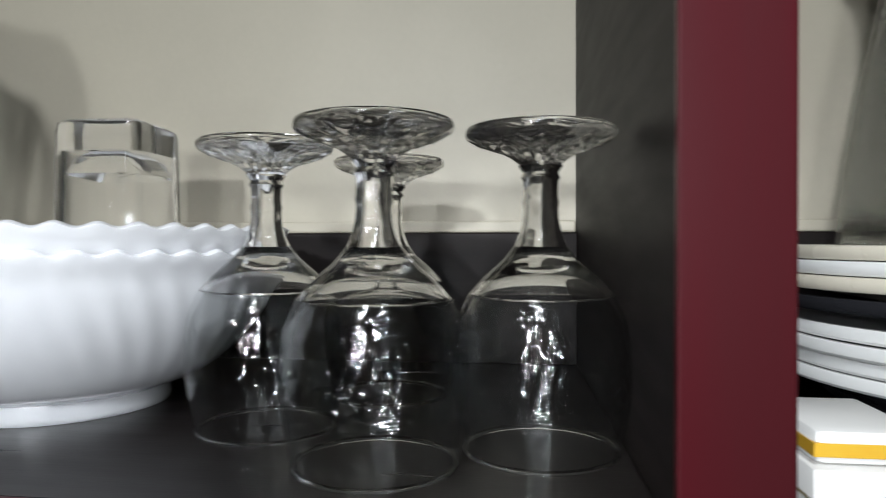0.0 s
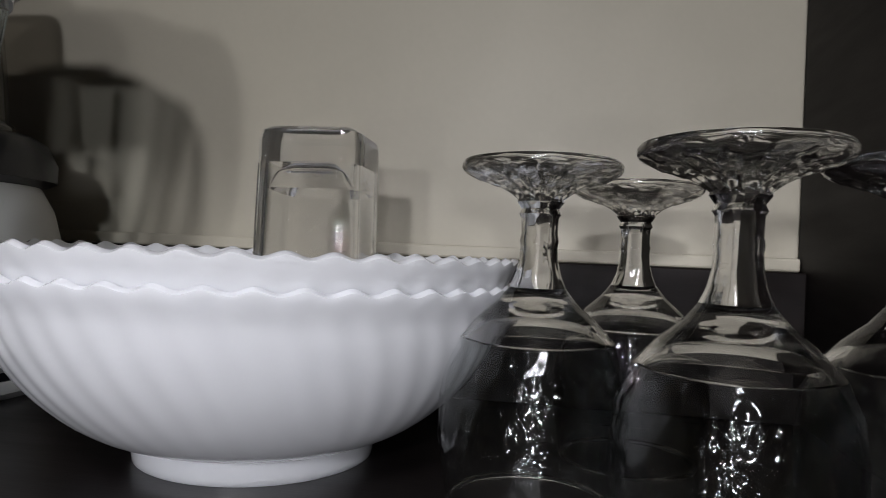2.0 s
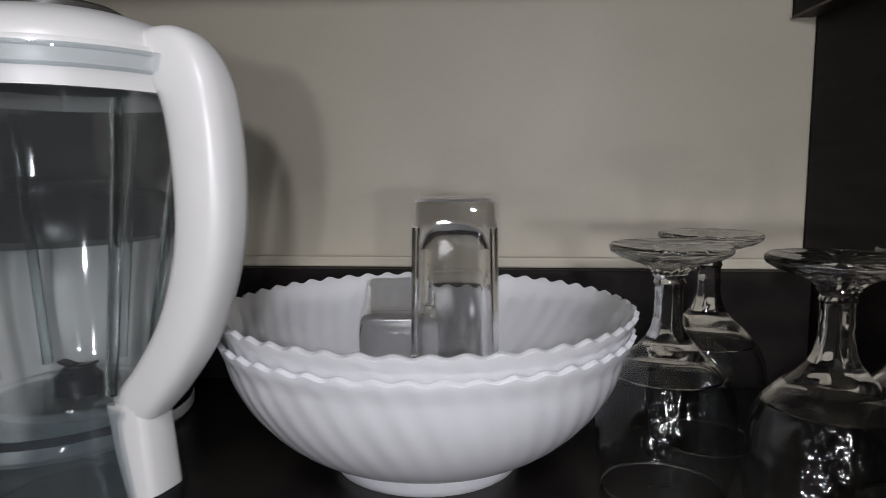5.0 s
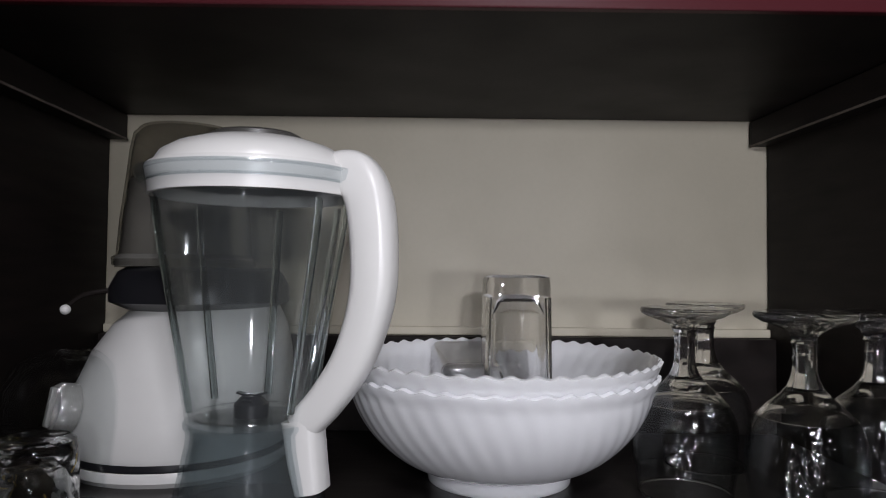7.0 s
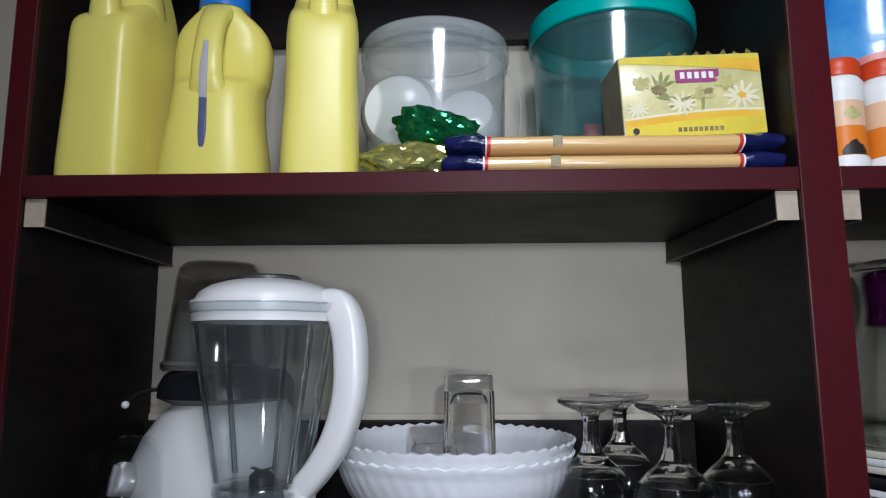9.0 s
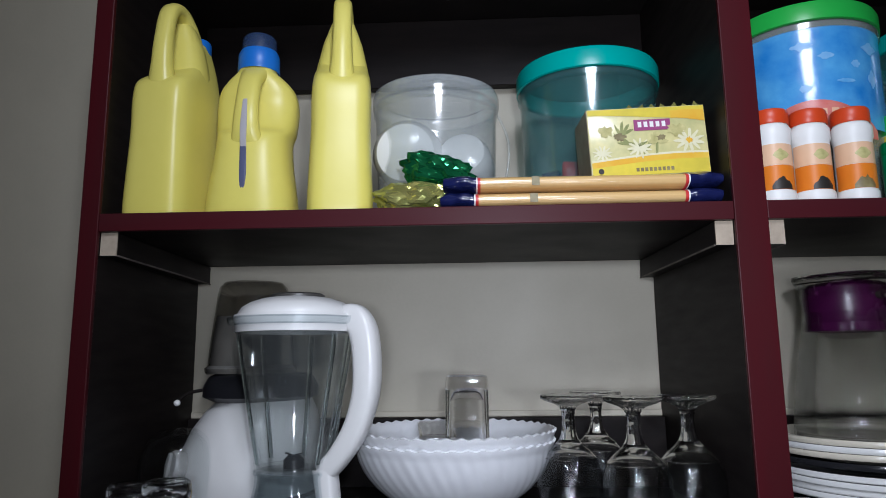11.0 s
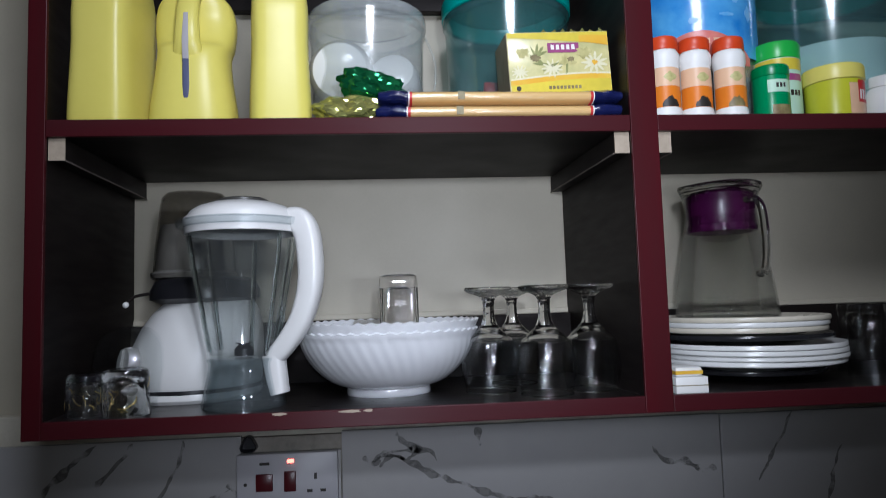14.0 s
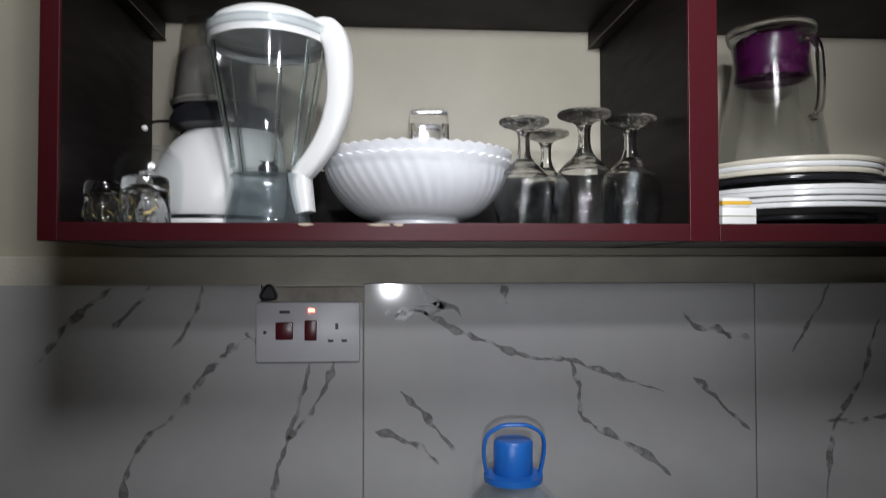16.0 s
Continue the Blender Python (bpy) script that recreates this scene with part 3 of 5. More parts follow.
def blender_jar(at, turn):
    """A clear jug with ribs, a smoky collar, white lid and white bow handle."""
    jar = thing("blender_jug", "clear blender jug with white lid and white bow handle", "blender jug", at, turn)
    out = [(0.0400, 0.0), (0.0405, 0.003), (0.0435, 0.02), (0.048, 0.05), (0.054, 0.085), (0.0595, 0.115), (0.064, 0.143), (0.066, 0.155)]
    inn = [(r - 0.0026, z) for r, z in reversed(out)]
    inn[-1] = (inn[-1][0], 0.004)
    bm = lathe([(0, 0)] + out + inn + [(0, 0.004)], 72)
    bmesh.ops.translate(bm, verts=bm.verts, vec=(0, 0, 0.056))
    part("jug_body", bm, M_JAR, jar, "clear greyish jug")
    for a in (8, 55, 105, 160, 205, 228, 338):
        c, s = math.cos(radians(a)), math.sin(radians(a))
        part("jug_rib", sweep([(0.0385 * c, 0.0385 * s, 0.064), (0.0480 * c, 0.0480 * s, 0.115), (0.0585 * c, 0.0585 * s, 0.172), (0.0615 * c, 0.0615 * s, 0.195)], 0.0055, 0.004, 8, (-s, c, 0), 4), M_RIB, jar)
    col = [(0.0475, 0.0), (0.0480, 0.004), (0.0440, 0.022), (0.0400, 0.042), (0.0395, 0.050), (0.0415, 0.053), (0.0415, 0.0555)]
    bm = lathe([(0.0445, 0.0)] + col + [(r - 0.003, z) for r, z in reversed(col)], 64)
    part("collar", bm, M_SMOKE, jar, "smoky clear collar")
    blades = bmesh.new()
    join(blades, lathe([(0.011, 0.0), (0.011, 0.008), (0.006, 0.013), (0, 0.013)], 20), pose(0, 0, 0.0575))
    for a in (10, 100, 190, 280):
        join(blades, box(0.002, 0.0095, -0.0025, 0.003, 0, 0.0012), pose(0, 0, 0.0695, 0, -14 if a % 20 else 12, a))
    part("blade_hub", blades, M_BLACK, jar, "dark blade hub")
    rim = [(0.0660, 0.205), (0.0700, 0.207), (0.0715, 0.212), (0.0715, 0.2135), (0.068, 0.2135), (0.0655, 0.2105)]
    part("jug_rim", lathe(rim + [rim[0]], 64, lambda a, r, z: (r + 0.010 * max(0.0, -math.cos(a)) ** 10 * (r > 0.067), z)), M_SMOKE, jar, "clear flared rim")
    lid = [(0.0650, 0.198), (0.0655, 0.2050), (0.0672, 0.2140), (0.0660, 0.2165), (0.0625, 0.2165), (0.0622, 0.2190), (0.0590, 0.2245), (0.0500, 0.2300), (0.0380, 0.2340), (0.0250, 0.2362), (0.0, 0.2370)]
    part("lid", lathe([(0.0620, 0.198)] + lid, 64), M_WPLASTIC, jar, "white domed lid")
    part("lid_cap", lathe([(0.0, 0.2345), (0.0290, 0.2350), (0.0292, 0.2382), (0.0265, 0.2396), (0.0, 0.2400)], 40), M_CAPGREY, jar, "grey filler cap")
    pts = [(0.056, 0, 0.2120), (0.070, 0, 0.2110), (0.0795, 0, 0.196), (0.0835, 0, 0.165), (0.0820, 0, 0.132), (0.071, 0, 0.098), (0.054, 0, 0.072), (0.037, 0, 0.054)]
    part("handle", sweep(pts, [0.020, 0.024, 0.027, 0.027, 0.026, 0.025, 0.024, 0.022], [0.028, 0.030, 0.029, 0.028, 0.027, 0.025, 0.023, 0.022], 18, (0, 1, 0), 8, 3.2), M_WPLASTIC, jar, "white bow handle")
    part("handle_foot", sweep([(0.037, 0, 0.058), (0.0405, 0, 0.034), (0.0445, 0, 0.014)], 0.023, [0.024, 0.022, 0.018], 16, (0, 1, 0), 6, 4), M_WPLASTIC, jar)
    return jar


blender_jar((0.213, 0.062, FLOOR), -16)


def mixer_base(at, turn):
    """The white motor base with a black neck and an upturned grey mill cup."""
    m = thing("food_blender", "white blender motor base with black neck and grey mill cup", "blender", at, turn)
    prof = [(0.0, 0.0), (0.081, 0.0), (0.0845, 0.004), (0.0845, 0.010), (0.084, 0.011)]
    part("foot_ring", lathe(prof, 56), M_WPLASTIC, m)
    part("black_band", lathe([(0.0822, 0.011), (0.0822, 0.0157)], 56), M_BLACK, m, "black line round the foot")
    body = [(0.0705, 0.0155), (0.0720, 0.020), (0.0720, 0.040), (0.0700, 0.062), (0.0650, 0.085), (0.0570, 0.105), (0.0480, 0.118), (0.0440, 0.122), (0.0, 0.122)]
    dome = lathe([(r * 1.17, z * 1.03) for r, z in body], 64)
    for v in dome.verts:
        v.co.x += 0.020 * (v.co.z / 0.122) ** 2
    part("motor_body", dome, M_WPLASTIC, m, "white domed motor body")
    part("neck", lathe(cx=0.014, seg=48, profile=[(0.056, 0.120), (0.069, 0.126), (0.069, 0.137), (0.063, 0.149), (0.056, 0.153), (0.0, 0.153)]), M_BLACK, m, "black neck")
    part("mill_cup", lathe([(0.0525, 0.1535), (0.0530, 0.1600), (0.0495, 0.163), (0.0470, 0.190), (0.0440, 0.215), (0.0430, 0.222), (0.0, 0.222)], 48), M_GREYP, m, "grey mill cup")
    cover = [(0.0545, 0.1538), (0.0555, 0.1600), (0.0520, 0.1625), (0.0500, 0.190), (0.0460, 0.225), (0.0440, 0.246), (0.0415, 0.259), (0.036, 0.2650), (0.0, 0.2660)]
    part("cup_cover", lathe(cover + [(max(0.0, r - 0.0018), z - 0.0015) for r, z in reversed(cover)], 48), M_COVER, m, "smoky clear cover over the cup")
    kn = lathe([(0.0, 0.014), (0.0155, 0.0135), (0.0175, 0.010), (0.0175, 0.0)], 32)
    join(kn, box(-0.003, 0.003, -0.014, 0.014, 0.0135, 0.0175, 0.001))
    bmesh.ops.transform(kn, matrix=pose(-0.058, -0.056, 0.050, 80, 0, -45), verts=kn.verts)
    part("knob", kn, M_GREYP, m, "round grey knob")
    part("side_arm", sweep([(-0.045, -0.02, 0.135), (-0.064, -0.034, 0.131), (-0.0715, -0.046, 0.1215)], 0.004, 0.004, 8, (0, 1, 0), 5), M_DARK, m, "thin black side arm")
    tip = bmesh.new()
    bmesh.ops.create_icosphere(tip, subdivisions=3, radius=0.0038)
    bmesh.ops.transform(tip, matrix=pose(-0.0715, -0.046, 0.1205), verts=tip.verts)
    part("side_button", tip, M_WPLASTIC, m, "small white button")
    return m


mixer_base((0.127, 0.173, FLOOR), 0)


def small_glass(at, label, w=0.051, h=0.050, turn=0, gold=True):
    g = thing("small_glass", label, "glass", at, turn, "stacked small glasses")
    part("glass_body", tumbler_mesh(w, h, 0.009, 0.0018, 0.93, 0.0, 40), M_FOOT, g)
    if gold:
        gm = bmesh.new()
        rng = random.Random(int(at[0] * 999))
        for i in range(12):
            a = rng.uniform(0, 6.28)
            z = rng.uniform(0.006, h * 0.7)
            r = w / 2 * (1 - 0.07 * z / h) + 0.0004
            a2, z2 = a + rng.uniform(-0.5, 0.5), min(h * 0.8, z + rng.uniform(0.004, 0.018))
            r2 = w / 2 * (1 - 0.07 * z2 / h) + 0.0004
            join(gm, sweep([(r * math.cos(a), r * math.sin(a), z), (r2 * math.cos((a + a2) / 2 + 0.1), r2 * math.sin((a + a2) / 2 + 0.1), (z + z2) / 2), (r2 * math.cos(a2), r2 * math.sin(a2), z2)], 0.0009, 0.0003, 5, (0, 0, 1), 3))
        part("gold_pattern", gm, M_GOLD, g, "thin gold pattern")
    return g


M_GOLD = material("gold_print", (0.70, 0.52, 0.16), 0.3, metal=0.9, vary=0.2, scale=30, bump=0.0)
small_glass((0.092, 0.032, FLOOR), "small clear glass with thin gold pattern", turn=10)
small_glass((0.047, 0.040, FLOOR), "small clear glass with thin gold pattern", w=0.042, h=0.046, turn=70)
dome = [(0.0330, 0.0), (0.0345, 0.001), (0.0400, 0.022), (0.0425, 0.045), (0.0405, 0.066), (0.0330, 0.083), (0.0200, 0.0925), (0.0, 0.0955)]
inner = [(0.0, 0.0905), (0.0195, 0.0880), (0.0315, 0.0790), (0.0385, 0.0645), (0.0405, 0.045), (0.0382, 0.022), (0.0330, 0.0)]
round_glass = lathe(dome, 56)
join(round_glass, lathe(inner, 56))
bmesh.ops.remove_doubles(round_glass, verts=round_glass.verts, dist=0.00005)
upturned("round_glass", (0.072, 0.100, FLOOR), round_glass, "round clear glass upturned behind the small glasses", "glass")


# ---------------------------------------------------------------- lower right bay
def plate(name, at, r, mat, label, deep=0.012):
    prof = [(0, 0.0015), (r * 0.52, 0.001), (r * 0.55, 0), (r * 0.58, 0.0015), (r * 0.80, deep * 0.55), (r * 0.965, deep - 0.0012), (r * 0.992, deep - 0.0016), (r, deep - 0.0004), (r, deep + 0.0030), (r * 0.992, deep + 0.0044), (r * 0.975, deep + 0.0046), (r * 0.8, deep * 0.55 + 0.003), (r * 0.56, 0.0045), (0, 0.0042)]
    ob = obj_from(lathe(prof, 72), name, mat)
    ob.matrix_world = pose(*at)
    return tagged(ob, label, "plate", "stacked plates")


M_DARKC = material("black_ceramic", (0.02, 0.02, 0.023), 0.15, vary=0.2, scale=20, bump=0.0)
z = FLOOR
plate("dinner_plate", (0.862, 0.142, z), 0.095, M_DARKC, "black glazed plate under the white plates", 0.011)
for i in range(4):
    z = FLOOR + 0.013 + 0.0066 * i
    plate("dinner_plate", (0.862 + 0.002 * (i % 2), 0.142 - 0.002 * (i % 3), z), 0.118, M_CERAMIC, "white glazed dinner plate in a stack", 0.0105)
plate("dinner_plate", (0.855, 0.142, FLOOR + 0.044), 0.112, M_DARKC, "black glazed plate between white plates", 0.011)
for i in range(3):
    plate("dinner_plate", (0.852 + 0.002 * i, 0.142, FLOOR + 0.0535 + 0.0066 * i), 0.108, M_CREAMC if i != 1 else M_CERAMIC, "cream glazed plate on top of the stack", 0.0105)


def pitcher(at, turn):
    p = thing("water_pitcher", "clear glass pitcher with purple lid on the plates", "pitcher", at, turn)
    out = [(0.062, 0.0), (0.066, 0.003), (0.0665, 0.010), (0.062, 0.045), (0.055, 0.085), (0.048, 0.120), (0.0455, 0.138), (0.048, 0.155), (0.053, 0.167)]
    inn = [(r - 0.0028, max(z, 0.009)) for r, z in reversed(out[1:])]

    def spout(a, r, z):
        k = max(0.0, (z - 0.135) / 0.032)
        return r + 0.009 * k * max(0.0, math.cos(a - math.pi)) ** 14, z + 0.004 * k * max(0.0, math.cos(a - math.pi)) ** 14
    part("pitcher_body", lathe([(0, 0.001)] + out + inn + [(0, 0.009)], 64, spout), M_PITCHER, p)
    part("thick_base", lathe([(0, 0.0012), (0.0615, 0.0012), (0.0632, 0.004), (0.0630, 0.0085), (0, 0.0075)], 64), M_GLASS, p, "thick clear glass base")
    lip = [(0.0520, 0.163), (0.0545, 0.168), (0.0540, 0.1715), (0.0515, 0.1695), (0.0500, 0.165)]
    part("pouring_lip", lathe(lip + [lip[0]], 64, lambda a, r, z: (r + 0.010 * max(0.0, math.cos(a - math.pi)) ** 14, z + 0.0006 * math.cos(3 * a + 1) + 0.004 * max(0.0, math.cos(a - math.pi)) ** 14)), M_GLASS, p, "clear flared pouring lip")
    part("pitcher_lid", lathe([(0, 0.120), (0.0415, 0.120), (0.0425, 0.124), (0.0435, 0.134), (0.0445, 0.150), (0.0430, 0.159), (0.037, 0.1640), (0.020, 0.1662), (0, 0.1668)], 48), M_PURPLE, p, "purple plastic lid")
    part("lid_skirt", lathe([(0.0410, 0.112), (0.0438, 0.1125), (0.0445, 0.118), (0.0435, 0.1215), (0.0412, 0.1215)], 72, lambda a, r, z: (r * (1 + 0.012 * math.cos(18 * a)), z)), M_PURPLE, p, "fluted purple lid skirt")
    part("lid_tab", sweep([(0.006, 0, 0.1664), (0.026, 0, 0.1672), (0.046, 0, 0.1664)], 0.022, 0.004, 12, (0, 1, 0), 6), M_PURPLE, p)
    part("handle", sweep([(0.046, 0, 0.148), (0.060, 0, 0.147), (0.0690, 0, 0.134), (0.0720, 0, 0.105), (0.0715, 0, 0.078), (0.0670, 0, 0.062), (0.0595, 0, 0.058)], [0.014, 0.013, 0.012, 0.012, 0.012, 0.013, 0.015], 0.0085, 14, (0, 1, 0), 8), M_GLASS, p, "clear glass handle")
    return p


pitcher((0.838, 0.142, FLOOR + 0.0720), -72).scale.z = 1.09
# ---------------------------------------------------------------- shapes for the upper shelf
def loft(sections, seg=40, power=3.0):
    """A closed body through flat oval sections (z, cx, cy, wide, deep)."""
    b = bmesh.new()
    rings = []
    for s in sections:
        zz, cx, cy, w, d = s[:5]
        p = s[5] if len(s) > 5 else power
        ring = []
        for i in range(seg):
            c, n_ = math.cos(2 * math.pi * i / seg), math.sin(2 * math.pi * i / seg)
            ring.append(b.verts.new((cx + w / 2 * math.copysign(abs(c) ** (2 / p), c), cy + d / 2 * math.copysign(abs(n_) ** (2 / p), n_), zz)))
        rings.append(ring)
    for p, q in zip(rings, rings[1:]):
        for i in range(seg):
            b.faces.new((p[i], p[(i + 1) % seg], q[(i + 1) % seg], q[i]))
    b.faces.new(rings[0][::-1])
    b.faces.new(rings[-1])
    return b


def dense(sections, n=5):
    """More sections on a smooth curve through the given ones."""
    out = []
    k = len(sections)
    for i in range(k - 1):
        p0, p1, p2, p3 = (sections[max(i - 1, 0)], sections[i], sections[i + 1], sections[min(i + 2, k - 1)])
        for j in range(n):
            t = j / n
            out.append(tuple(0.5 * (2 * b + (c - a) * t + (2 * a - 5 * b + 4 * c - d) * t * t + (3 * b - a - 3 * c + d) * t ** 3) for a, b, c, d in zip(p0, p1, p2, p3)))
    out.append(sections[-1])
    return out


def wrap(r, z0, z1, a0, a1, r2=None, seg=18):
    """A label that lies round a cylinder from angle a0 to a1 (degrees; -90 faces the front)."""
    b = bmesh.new()
    prev = None
    for i in range(seg + 1):
        a = radians(a0 + (a1 - a0) * i / seg)
        q = [b.verts.new((r * math.cos(a), r * math.sin(a), z0)), b.verts.new(((r2 or r) * math.cos(a), (r2 or r) * math.sin(a), z1))]
        if prev:
            b.faces.new((prev[0], q[0], q[1], prev[1]))
        prev = q
    return b


def wrap_shape(r, low, high, a0, a1):
    """A printed shape round a cylinder, in one piece, between the heights in low and high."""
    b = bmesh.new()
    prev = None
    for i, (z0, z1) in enumerate(zip(low, high)):
        a = radians(a0 + (a1 - a0) * i / (len(low) - 1))
        q = [b.verts.new((r * math.cos(a), r * math.sin(a), z)) for z in (z0, z1)]
        if prev:
            b.faces.new((prev[0], q[0], q[1], prev[1]))
        prev = q
    return b


def patch(x0, x1, z0, z1, y):
    """A flat printed field that faces the front."""
    b = bmesh.new()
    b.faces.new([b.verts.new(v) for v in ((x0, y, z0), (x1, y, z0), (x1, y, z1), (x0, y, z1))])
    return b


def blot(cx, cz, rx, rz, y, seed, n=18, rough=0.35):
    """A printed shape with an uneven outline."""
    b = bmesh.new()
    rng = random.Random(seed)
    vs = []
    for i in range(n):
        a = 2 * math.pi * i / n
        k = 1 + rng.uniform(-rough, rough)
        vs.append(b.verts.new((cx + rx * k * math.cos(a), y, cz + rz * k * math.sin(a))))
    b.faces.new(vs)
    return b


M_GAUGE = material("grey_gauge_strip", (0.42, 0.40, 0.42), 0.4, vary=0.1, scale=20, bump=0.0)
M_GAUGED = material("dark_gauge_liquid", (0.10, 0.11, 0.20), 0.3, vary=0.2, scale=20, bump=0.0)
M_CAPDOME = clear_plastic("blue_dome_plastic", (0.35, 0.5, 0.8), 0.35, (0.08, 0.14, 0.30))
M_NAVY = material("navy_film", (0.010, 0.014, 0.075), 0.16, vary=0.3, scale=40, fine=140, bump=0.9, coat=0.5)
M_PASTA = material("spaghetti_in_film", (0.70, 0.47, 0.21), 0.2, second=(0.58, 0.36, 0.13), scale=40, stretch=(0.03, 8, 8), fine=120, bump=0.35, coat=0.7)
M_REDP = material("red_print", (0.55, 0.03, 0.03), 0.35, vary=0.1, scale=30, bump=0.0)
M_WHITEP = material("white_print", (0.78, 0.77, 0.74), 0.4, vary=0.05, scale=30, bump=0.0)
M_FOILG = material("green_foil", (0.02, 0.22, 0.08), 0.12, metal=0.75, vary=0.4, scale=30, bump=0.3, fine=60)
M_FOILY = material("gold_foil", (0.72, 0.66, 0.22), 0.12, metal=0.75, second=(0.40, 0.45, 0.14), scale=40, bump=0.3, fine=60)
M_TEABOX = material("pale_yellow_card", (0.72, 0.64, 0.30), 0.3, second=(0.46, 0.45, 0.20), scale=45, fine=160, bump=0.05, coat=0.5)
M_CARDSIDE = material("brown_shaded_card_side", (0.25, 0.20, 0.11), 0.4, vary=0.3, scale=40, bump=0.05)
M_OCHRE = material("ochre_print", (0.70, 0.36, 0.03), 0.3, second=(0.72, 0.50, 0.06), scale=30, bump=0.0)
M_YELLOWP = material("yellow_print", (0.72, 0.58, 0.06), 0.3, vary=0.2, scale=30, bump=0.0)
M_PLUM = material("plum_print", (0.33, 0.07, 0.20), 0.3, vary=0.2, scale=30, bump=0.0)
M_BROWNP = material("brown_print", (0.12, 0.08, 0.03), 0.4, second=(0.30, 0.26, 0.12), scale=90, bump=0.0)
M_ORANGEP = material("orange_print", (0.72, 0.20, 0.015), 0.35, vary=0.15, scale=25, bump=0.0)
M_PEACHP = material("peach_print", (0.75, 0.48, 0.30), 0.35, vary=0.12, scale=25, bump=0.0)
M_DARKP = material("dark_print", (0.03, 0.025, 0.02), 0.4, vary=0.3, scale=80, bump=0.0)
M_BLUEP = material("blue_film", (0.02, 0.20, 0.60), 0.22, second=(0.12, 0.42, 0.75), scale=26, fine=45, bump=1.0, coat=0.6)
M_CORALP = material("coral_print", (0.56, 0.11, 0.09), 0.3, second=(0.62, 0.22, 0.18), scale=60, bump=0.2, fine=60)
M_GREENP = material("green_print", (0.0, 0.26, 0.09), 0.3, vary=0.15, scale=25, bump=0.0)
M_MINTP = material("mint_print", (0.50, 0.72, 0.55), 0.35, vary=0.12, scale=25, bump=0.0)
M_CLOUDP = material("pale_blue_print", (0.24, 0.47, 0.74), 0.35, second=(0.10, 0.36, 0.70), scale=60, fine=120, bump=0.0)
M_OLIVEP = material("olive_print", (0.36, 0.33, 0.12), 0.35, second=(0.62, 0.56, 0.26), scale=110, fine=200, bump=0.0)
M_CREAMP = material("cream_print", (0.74, 0.70, 0.50), 0.35, second=(0.66, 0.62, 0.38), scale=90, fine=200, bump=0.0)
M_LEAFP = material("leaf_print", (0.16, 0.19, 0.06), 0.35, second=(0.36, 0.36, 0.14), scale=120, fine=220, bump=0.0)
M_LIME = material("lime_yellow_plastic", (0.55, 0.56, 0.03), 0.3, vary=0.1, scale=15, bump=0.0)


# ---------------------------------------------------------------- upper left bay
def tall_bottle(at, turn, label):
    """A yellow bottle seen on its narrow side, with a high loop handle towards the front and the cap behind it."""
    t = thing("detergent_bottle", label, "bottle", at, turn, "yellow bottles")
    body = dense([(0.0, 0, 0, 0.063, 0.102), (0.004, 0, 0, 0.071, 0.110), (0.03, 0, 0, 0.071, 0.110), (0.09, 0, 0, 0.0665, 0.106), (0.130, 0, 0, 0.067, 0.106), (0.150, 0, 0.002, 0.065, 0.100),
                  (0.166, 0, 0.012, 0.062, 0.078), (0.190, 0, 0.024, 0.050, 0.050), (0.212, 0, 0.030, 0.036, 0.034), (0.220, 0, 0.031, 0.031, 0.030)])
    body = [(q[0] * 1.045, *q[1:]) for q in body]
    part("bottle_body", loft(body, 48, 5.0), M_YELLOW, t, "yellow bottle body")
    part("handle", sweep([(0, -0.037, 0.146), (0, -0.0400, 0.178), (0, -0.0385, 0.215), (0, -0.030, 0.246), (0, -0.010, 0.255), (0, 0.012, 0.242), (0, 0.028, 0.219)], [0.034, 0.024, 0.021, 0.021, 0.022, 0.026, 0.030], [0.026, 0.020, 0.017, 0.016, 0.016, 0.018, 0.02], 16, (1, 0, 0), 8, 2.4), M_YELLOW, t, "yellow loop handle")
    part("shoulder", sweep([(0, 0.002, 0.146), (0, 0.006, 0.182), (0, 0.006, 0.216), (0, 0.000, 0.244)], [0.0665, 0.061, 0.046, 0.022], [0.058, 0.050, 0.040, 0.024], 20, (1, 0, 0), 8, 2.6), M_YELLOW, t, "yellow shoulder behind the handle")
    part("cap", lathe([(0.0160, 0.210), (0.0175, 0.211), (0.0175, 0.237), (0.016, 0.240), (0, 0.240)], 32, cy=0.036), M_BLUE, t, "blue screw cap")
    return t


